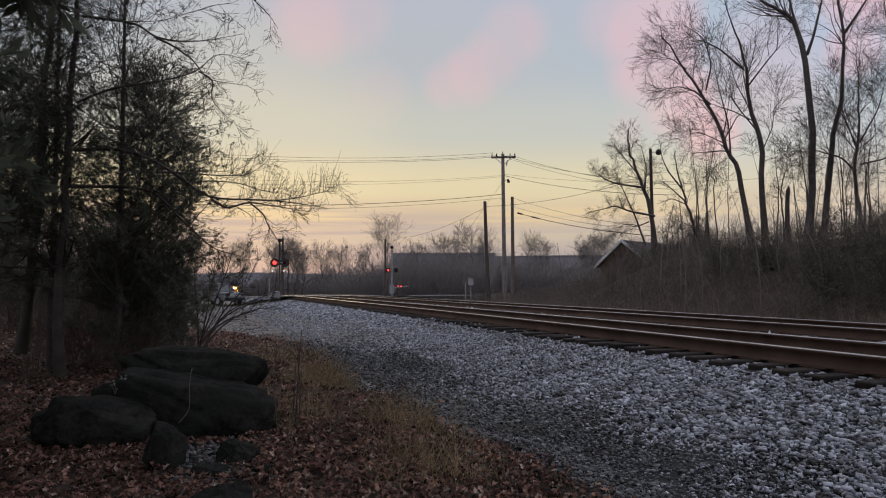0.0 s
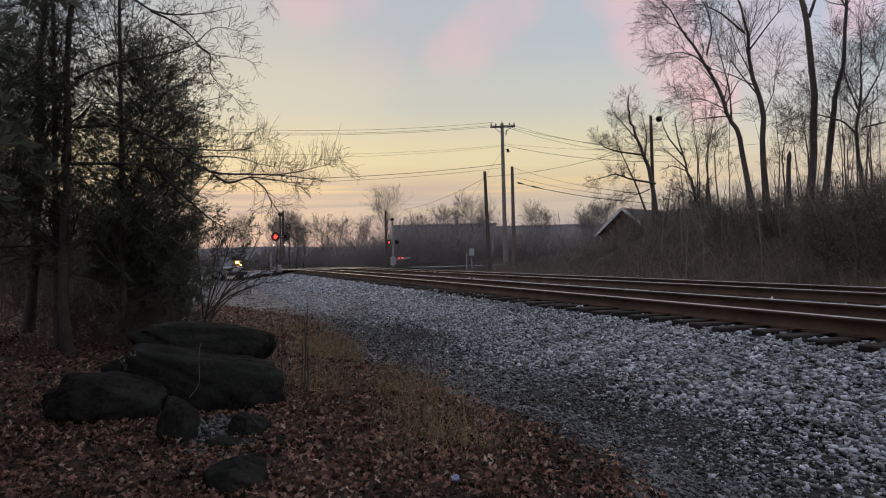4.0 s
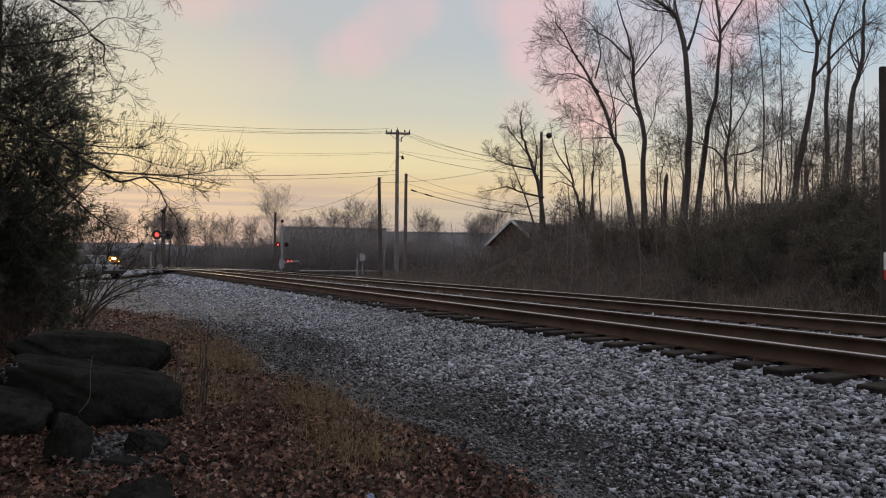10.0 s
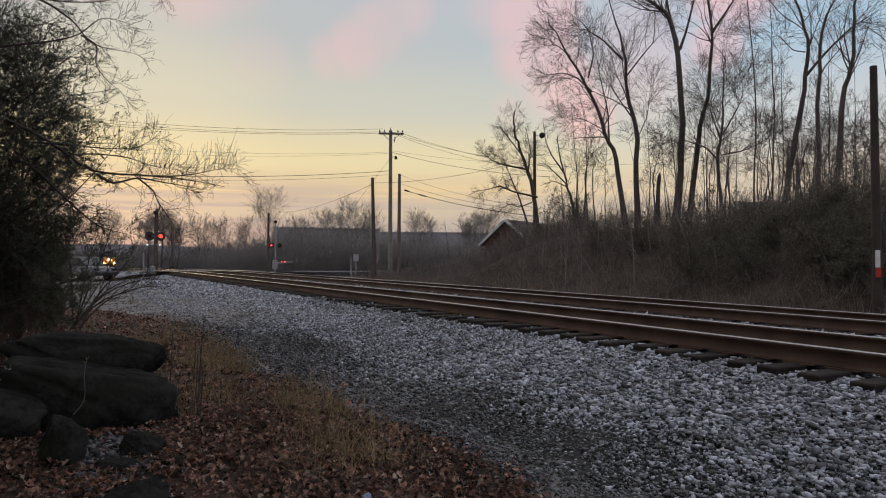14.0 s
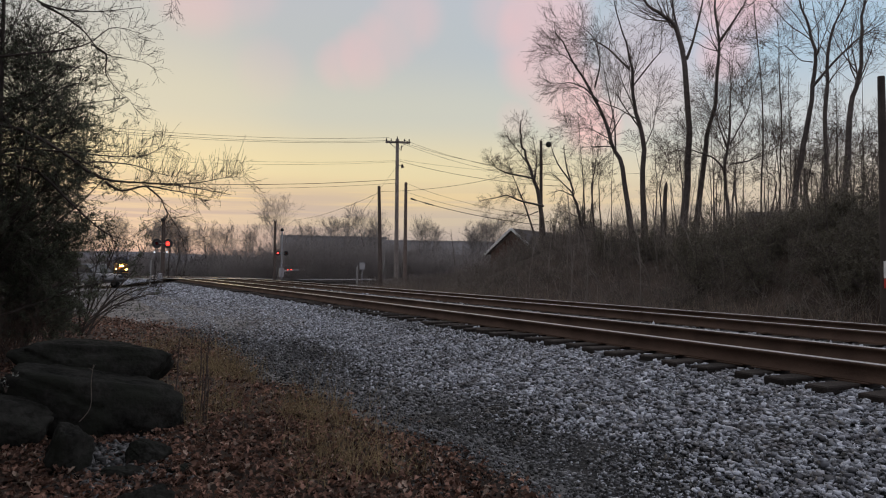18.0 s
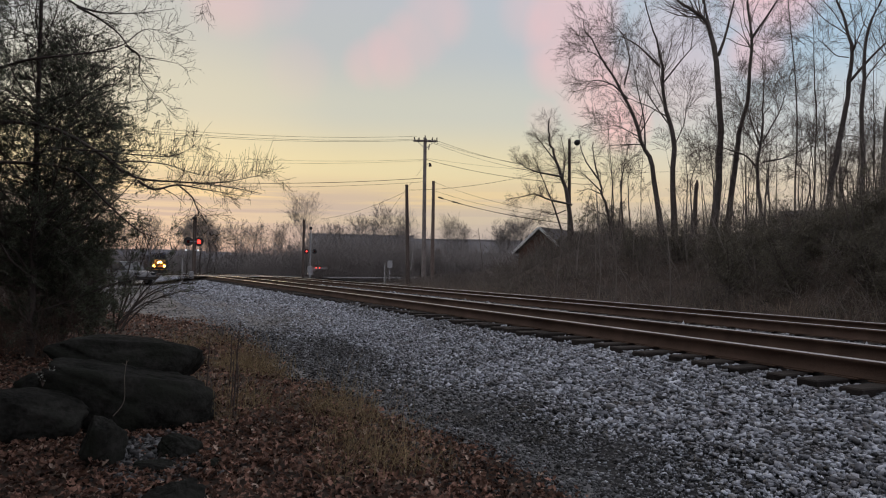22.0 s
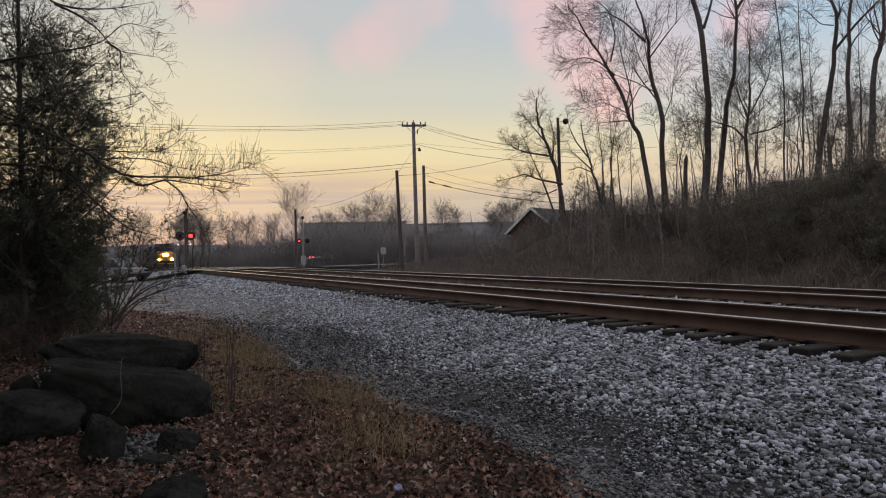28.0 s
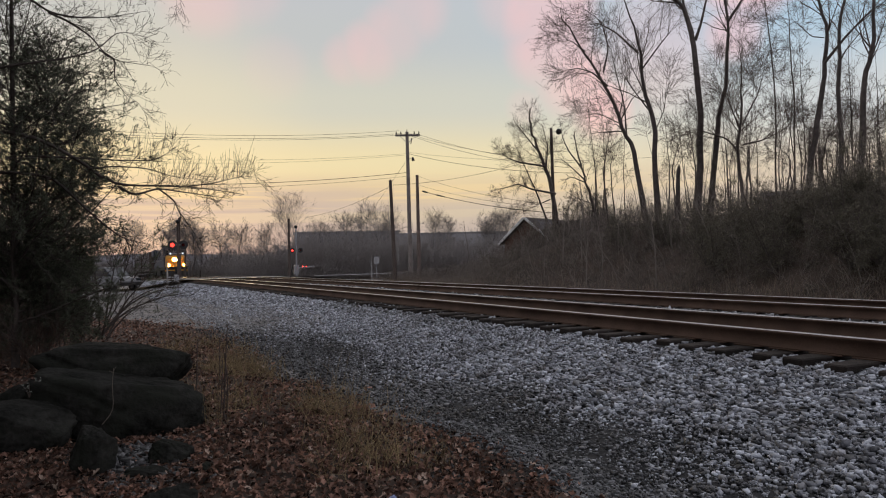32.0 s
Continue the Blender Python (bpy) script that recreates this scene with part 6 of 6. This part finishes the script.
def make_loco():
    """A wide-nosed diesel locomotive, its nose towards -y, standing on the rails at the origin."""
    t = thing("locomotive", pose(0, 0, 0), "dark freight locomotive with bright yellow headlights", "locomotive")
    part("frame", box(2.9, 21.5, 0.45, 0, 10.9, 1.05, 0.04), M_BLACK, t)
    nose = prism([(0.35, 1.5), (2.1, 1.5), (2.1, 3.1), (0.75, 2.95), (0.42, 2.6)], 2.5)
    bmesh.ops.bevel(nose, geom=nose.edges[:], offset=0.09, segments=2, affect="EDGES")
    n = part("nose", nose, M_LOCO_Y, t, "wide yellow nose")
    cab = prism([(1.9, 1.5), (4.6, 1.5), (4.6, 4.45), (2.3, 4.45), (1.95, 4.0)], 2.9)
    bmesh.ops.bevel(cab, geom=cab.edges[:], offset=0.06, segments=2, affect="EDGES")
    c = part("cab", cab, M_LOCO, t, "dark blue cab")
    for x in (-0.72, 0.72):
        part("windscreen", box(1.1, 0.06, 0.75, x, 1.96, 3.2, 0.02), M_GLASS, c)
    for x in (-1.47, 1.47):
        part("side_window", box(0.05, 1.1, 0.7, x, 3.3, 3.2, 0.02), M_GLASS, c)
    part("number_board", box(1.6, 0.1, 0.28, 0, 2.02, 4.05, 0.02), M_BLACK, c)
    part("hood", box(2.0, 15.6, 2.7, 0, 12.6, 1.5, 0.12), M_LOCO, t, "long dark engine hood")
    part("radiator", box(2.9, 3.6, 1.0, 0, 18.2, 3.4, 0.08), M_LOCO, t)
    part("fuel_tank", box(2.6, 5.0, 0.8, 0, 10.5, 0.3, 0.1), M_BLACK, t)
    part("coupler", box(0.35, 0.7, 0.35, 0, -0.05, 0.75, 0.05), M_BLACK, t)
    part("plow", prism([(-0.05, 0.15), (0.4, 0.15), (0.4, 1.0), (0.2, 1.0)], 2.8), M_BLACK, t)
    part("pilot", box(2.9, 0.25, 0.75, 0, 0.3, 0.8, 0.04), M_LOCO_Y, t)
    lamp = part("headlight_housing", box(0.95, 0.18, 0.48, 0, 0.45, 2.22, 0.04), M_BLACK, n)
    for x in (-0.23, 0.23):
        lamp = part("headlight", rod((x, 0.36, 2.46), (x, 0.28, 2.46), 0.2, 0.2, 16), M_HEADLIGHT, t, "blazing yellow-white headlight")
        part("reflector", rod((x, 0.37, 2.46), (x, 0.31, 2.46), 0.3, 0.3, 18), M_GLARE_RING, lamp, "oversized reflector bowl, its orange glow standing in for the lamp's glare")
    for x in (-1.0, 1.0):
        lamp = part("ditch_light", rod((x, 0.2, 1.68), (x, 0.12, 1.68), 0.1, 0.1, 14), M_HEADLIGHT, t, "lit ditch light")
        part("reflector", rod((x, 0.21, 1.68), (x, 0.15, 1.68), 0.26, 0.26, 16), M_GLARE_RING, lamp, "oversized reflector bowl, its orange glow standing in for the lamp's glare")
    for y in (4.2, 17.6):
        tr = part("truck", box(2.4, 4.2, 0.45, 0, y, 0.5, 0.06), M_BLACK, t)
        for dy in (-1.6, 0, 1.6):
            for x in (-0.75, 0.75):
                part("wheel", rod((x - 0.07, y + dy, 0.5), (x + 0.07, y + dy, 0.5), 0.5, 0.5, 20), M_RAIL, tr)
    for x in (-1.38, 1.38):
        part("handrail", rod((x, 4.8, 2.5), (x, 20.5, 2.5), 0.025), M_STEEL, t)
        part("nose_handrail", rod((x, 0.5, 1.5), (x, 0.6, 2.5), 0.025), M_STEEL, t)
    return t


def make_boxcar():
    t = thing("freight_car", pose(0, 0, 0), "dark covered freight car behind the locomotive", "freight car", "freight cars")
    part("body", box(2.9, 15.5, 3.2, 0, 8.2, 1.2, 0.06), mat("freight_paint", (0.06, 0.04, 0.035), (0.11, 0.08, 0.07)), t)
    part("roof", prism([(-1.45, 4.4), (1.45, 4.4), (0, 4.65)], 15.6, "Y"), M_STEEL, t).location = (0, 8.2, 0)
    for k in range(9):
        for x in (-1.47, 1.47):
            part("rib", box(0.06, 0.12, 3.0, x, 1.4 + 1.7 * k, 1.3, 0.01), M_STEEL, t)
    for y in (2.2, 14.2):
        tr = part("truck", box(2.2, 2.6, 0.4, 0, y, 0.45, 0.05), M_BLACK, t)
        for dy in (-0.9, 0.9):
            for x in (-0.75, 0.75):
                part("wheel", rod((x - 0.07, y + dy, 0.42), (x + 0.07, y + dy, 0.42), 0.42, 0.42, 18), M_RAIL, tr)
    return t


# ---- the distance ----


def make_house():
    x, y, _ = polar(32.75, 52)
    x, y = x + 5.9 * math.sin(radians(62)), y + 5.9 * math.cos(radians(62))
    t = thing("house", pose(x, y, 0.4, 0, 0, -62), "low brown house with a shingled gable roof", "house")
    peak, eave = polar(0, 52, 3.5)[2] - 0.4, polar(0, 52, 1.7)[2] - 0.4
    w = 3.9
    gable = prism([(-w / 2, 0), (w / 2, 0), (w / 2, eave), (0, peak), (-w / 2, eave)], 11.0, "Y")
    part("wall", gable, M_BRICK, t, "brown brick walls")
    sl = math.degrees(math.atan2(peak - eave, w / 2))
    ln = math.hypot(peak - eave, w / 2) + 0.35
    for s in (-1, 1):
        part("roof", box(ln, 11.8, 0.12, s * ln / 2, 0, 0, 0.01, pose(0, 0, peak + 0.04, 0, s * sl, 0)), M_ROOF, t, "dark shingle roof slope")
        part("bargeboard", box(ln, 0.05, 0.18, s * ln / 2, -5.95, -0.05, 0.005, pose(0, 0, peak + 0.04, 0, s * sl, 0)), M_WHITE, t, "white painted bargeboard")
    part("window", box(1.1, 0.06, 0.9, 0, -5.52, 1.0, 0.01), M_GLASS, t)


def make_shed():
    """A low shed behind the bank; only its roof shows over the brush."""
    x, y, _ = polar(52.0, 44)
    z = float(ground_z(x, y)) - 0.05
    t = thing("shed", pose(x, y, z, 0, 0, -52), "low shed behind the bank, its dark roof over the brush", "shed")
    eave, ridge = polar(0, 44, 4.2)[2] - z, polar(0, 44, 4.6)[2] - z
    part("wall", prism([(-1.5, 0), (1.5, 0), (1.5, eave), (0, ridge), (-1.5, eave)], 1.9, "X"), M_BRICK, t, "dark brown walls")
    sl, ln = math.degrees(math.atan2(ridge - eave, 1.5)), math.hypot(ridge - eave, 1.5) + 0.25
    for s in (-1, 1):
        part("roof", box(2.3, ln, 0.09, 0, s * ln / 2, 0, 0.01, pose(0, 0, ridge + 0.03, -s * sl, 0, 0)), M_ROOF, t, "dark roof slope")


def make_far():
    # a long low building behind the poles
    x, y, _ = polar(18.4, 150)
    z = float(ground_z(x, y))
    t = thing("warehouse", pose(x, y, z, 0, 0, -17), "long low grey warehouse far beyond the line", "building")
    h = polar(0, 150, 2.75)[2] - z
    part("wall", box(22, 18, h, 0, 9, 0, 0.05), M_FARWALL, t)
    part("roof", box(22.3, 18.3, 0.25, 0, 9, h, 0.05), M_FARWALL, t)
    x, y, _ = polar(25.5, 170)
    z = float(ground_z(x, y))
    t = thing("warehouse", pose(x, y, z, 0, 0, -25), "low pale shed far beyond the poles", "building")
    h = polar(0, 170, 2.5)[2] - z
    part("wall", box(34, 14, h, 0, 7, 0, 0.05), M_FARWALL, t)
    part("roof", box(34.4, 14.4, 0.25, 0, 7, h, 0.05), M_FARWALL, t)
    # wooded rise behind the crossing
    rng = np.random.default_rng(151)
    n = 6000
    B = np.where(rng.uniform(0, 1, n) < 0.4, rng.uniform(-3, 14, n), rng.uniform(-24, 40, n))
    D = rng.uniform(95, 145, n)
    X, Y = D * np.sin(np.radians(B)), D * np.cos(np.radians(B))
    keep = (X + bend(Y) > 16) | (X + bend(Y) < 1)
    X, Y, D = X[keep], Y[keep], D[keep]
    n = len(X)
    h = rng.uniform(1.6, 4.4, n) * rng.uniform(0.5, 1.05, n) * (0.85 + 0.3 * np.sin(B[keep] * 1.1) * np.sin(B[keep] * 0.43 + 1)) * (1 + 0.3 * smooth(-4, 2, B[keep]) * smooth(9, 6, B[keep])) * (1 + 0.35 * smooth(11, 14, B[keep]) * smooth(31, 28, B[keep]))
    way = rng.normal(size=(n, 3)) * 0.2 + np.array([0, 0, 1.0])
    t = np.linspace(0, 1, 4)
    P = np.stack([X, Y, ground_z(X, Y)], -1)[:, None] + way[:, None] * (h[:, None] * t)[..., None]
    R = rng.uniform(0.03, 0.06, (n, 1)) * np.linspace(1, 0.4, 4)[None]
    P2, R2 = grow(rng, P, R, 8, 0.05, 1.0, 50, 1.5, 2, 0.15, 0.16, 0.6, 0.3, 0.5)
    V, F = join([tubes(P, R, 3), tubes(P2, np.maximum(R2, 0.03), 3)])
    n = 1500
    B, D = rng.uniform(-24, -1.5, n), rng.uniform(19, 48, n)
    X, Y = D * np.sin(np.radians(B)), D * np.cos(np.radians(B))
    h = rng.uniform(1.0, 3.0, n) * (1 + 1.2 * smooth(25, 40, D) * smooth(-2.5, -6, B))
    way = rng.normal(size=(n, 3)) * 0.25 + np.array([0, 0, 1.0])
    S = np.stack([X, Y, ground_z(X, Y)], -1)[:, None] + way[:, None] * (h[:, None] * t)[..., None]
    SR = rng.uniform(0.008, 0.02, (n, 1)) * np.linspace(1, 0.4, 4)[None]
    S2, SR2 = grow(rng, S, SR, 9, 0.1, 1.0, 45, 0.9, 3, 0.1, 0.16, 0.6, 0.3, 0.5)
    V2, F2 = join([tubes(S, SR, 3), tubes(S2, np.maximum(SR2, 0.006), 3)])
    put("left_thicket", fast_mesh("left_thicket", V2, F2), M_TWIG, None, "leafless brown thicket behind the cedars", "woods", kind="stuff")
    put("far_woods", fast_mesh("far_woods", V, F), M_HAZETWIG, None, "leafless thicket beyond the crossing, its twigs coloured pale for haze", "woods", kind="stuff")
    n = 2600
    BB, DD = rng.uniform(-12, 9, n), rng.uniform(250, 345, n)
    XX, YY = DD * np.sin(np.radians(BB)), DD * np.cos(np.radians(BB))
    clear = (np.abs(XX + bend(YY) - 10) > 9) | (YY > 285)
    XX, YY, BB = XX[clear], YY[clear], BB[clear]
    hh = rng.uniform(4, 8.5, len(XX)) * (0.8 + 0.25 * np.sin(BB * 1.7))
    way = rng.normal(size=(len(XX), 3)) * 0.12 + np.array([0, 0, 1.0])
    S = np.stack([XX, YY, ground_z(XX, YY)], -1)[:, None] + way[:, None] * (hh[:, None] * t)[..., None]
    SR = rng.uniform(0.08, 0.14, (len(XX), 1)) * np.linspace(1, 0.4, 4)[None]
    S2, SR2 = grow(rng, S, SR, 10, 0.1, 1.0, 45, 2.6, 2, 0.12, 0.16, 0.6, 0.3, 0.5)
    V, F = join([tubes(S, SR, 3), tubes(S2, np.maximum(SR2, 0.06), 3)])
    put("woods_behind", fast_mesh("woods_behind", V, F), M_HAZETWIG, None, "leafless woods far down the line, haze put into their grey colour", "woods", kind="stuff")
    # clipped-looking scrub along the road beyond the crossing, twigs lightened to imitate haze
    n = 2300
    B = np.where(rng.uniform(0, 1, n) < 0.2, rng.uniform(13.5, 29, n), rng.uniform(6.2, 31, n))
    D = rng.uniform(74, 92, n)
    X, Y = D * np.sin(np.radians(B)), D * np.cos(np.radians(B))
    ok = X + bend(Y) > 15.5
    B, D, X, Y = B[ok], D[ok], X[ok], Y[ok]
    n = len(X)
    top = np.interp(B, [6, 7, 10, 13.4, 15, 19, 24, 31], [0.9, 1.35, 1.65, 1.75, 2.5, 2.5, 2.0, 1.5]) + rng.normal(size=n) * (0.08 + 0.35 * smooth(13, 16, B))
    h = np.clip(EYE + D * np.tan(np.radians(top)) - ground_z(X, Y), 0.6, 6) * rng.uniform(0.55, 1.02, n)
    way = rng.normal(size=(n, 3)) * 0.14 + np.array([0, 0, 1.0])
    S = np.stack([X, Y, ground_z(X, Y)], -1)[:, None] + way[:, None] * (h[:, None] * t)[..., None]
    SR = rng.uniform(0.02, 0.035, (n, 1)) * np.linspace(1, 0.5, 4)[None]
    S2, SR2 = grow(rng, S, SR, 11, 0.05, 1.0, 52, 0.9, 2, 0.05, 0.16, 0.6, 0.3, 0.5)
    V, F = join([tubes(S, SR, 3), tubes(S2, np.maximum(SR2, 0.02), 3)])
    put("roadside_scrub", fast_mesh("roadside_scrub", V, F), mat("haze_lightened_scrub_twig", (0.29, 0.267, 0.255), (0.44, 0.407, 0.39), 0.95, 0.5, 0.0, thin=0.5), None, "dense leafless scrub along the road beyond the crossing", "scrub", kind="stuff")
    # single bare trees that stand up against the sky
    for i, (b, e, d) in enumerate(((14.0, 5.5, 120), (10.0, 3.3, 130), (8.5, 3.2, 125), (18.2, 3.9, 135), (19.6, 4.0, 130), (20.8, 4.8, 120), (21.6, 4.2, 125), (5.9, 3.7, 100), (5.0, 3.3, 105), (7.0, 3.0, 115), (6.4, 3.3, 98),
                                   (25.4, 3.9, 140), (26.5, 3.6, 140), (31.4, 4.2, 110), (30.4, 3.9, 115), (29.6, 3.4, 120), (16.2, 3.7, 140), (12.2, 3.1, 140), (2.5, 3.5, 140), (1.0, 3.2, 140), (-1.0, 3.6, 130), (-3.0, 4.0, 120))):
        x, y, _ = polar(b, d)
        z = float(ground_z(x, y))
        top = polar(0, d, e)[2]
        bare_tree("bare_tree", [(x, y, z), (x + rng.normal() * 0.3, y, (z + top) / 2), (x + rng.normal() * 0.4, y, z + (top - z) * 0.78)], 0.13, 160 + i, "distant bare tree against the sky", "distant trees", (top - z) * 0.46, 1.0, (), 0.15, True, up=0.14, angle=40, r_end=0.12, wob=0.045, n_limb=24, m2=6, m3=4, thick=0.4)
    # far ridge, the blue of distance haze put into its colour
    b = np.radians(np.linspace(-60, 110, 120))
    for d, e0, s in ((900, 0.9, 1), (1500, 1.1, 2)):
        top = d * np.tan(np.radians(e0 + 1.3 * np.exp(-((np.degrees(b) - 30) / 9) ** 2) + 0.25 * np.sin(b * 7 * s) + 0.15 * np.sin(b * 17 + s)))
        V = np.stack([np.stack([(d - 150) * np.sin(b), (d - 150) * np.cos(b), np.full_like(b, -12)], 1), np.stack([d * np.sin(b), d * np.cos(b), EYE + top], 1), np.stack([(d + 300) * np.sin(b), (d + 300) * np.cos(b), np.full_like(b, -12)], 1)])
        put("ridge", grid_mesh("ridge", V[..., 0], V[..., 1], V[..., 2]), mat("haze_tinted_ridge_woods", (0.1, 0.099, 0.112), (0.15, 0.148, 0.163), 1.0, 0.01, 0.0, fine=0.08), None, "distant wooded ridge, tinted blue-grey for haze", "hill", kind="structure")


make_boulders()
make_left_trees()
make_right_trees()
make_poles()
make_wires()
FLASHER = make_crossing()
make_cars()
LOCO = make_loco()
FREIGHT = [make_boxcar(), make_boxcar()]
make_house()
make_shed()
make_far()
make_right_bank()
make_left_shrubs()
make_weeds()
make_sprig()
make_litter()
make_leaves()
make_ballast()
make_ties()

# seconds and the locomotive's distance along the line
TRAIN = [(0.0, 218.0), (6.0, 206.0), (13.0, 187.0), (19.0, 167.0), (23.0, 151.5), (26.5, 136.0), (28.0, 128.0), (32.0, 102.5)]


def on_line(y):
    """The pose of a vehicle on the far track with its front at y."""
    x = float(TRACK_X[1] - bend(y))
    slope = math.degrees(math.atan2(float(rail_z(y + 10) - rail_z(y - 2)), 12))
    return pose(x, y, float(rail_z(y)), slope, 0, math.degrees(math.atan(0.0228)))


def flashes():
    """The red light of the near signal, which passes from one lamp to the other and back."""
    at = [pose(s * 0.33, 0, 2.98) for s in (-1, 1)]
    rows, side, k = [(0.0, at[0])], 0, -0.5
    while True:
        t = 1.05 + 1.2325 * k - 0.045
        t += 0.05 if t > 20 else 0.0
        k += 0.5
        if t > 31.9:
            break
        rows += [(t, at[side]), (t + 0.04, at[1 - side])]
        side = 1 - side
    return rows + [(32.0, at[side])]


def motions():
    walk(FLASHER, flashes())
    walk(LOCO, [(t, on_line(y)) for t, y in TRAIN])
    for i, f in enumerate(FREIGHT):
        walk(f, [(t, on_line(y + 23 + 17 * i)) for t, y in TRAIN])


motions()
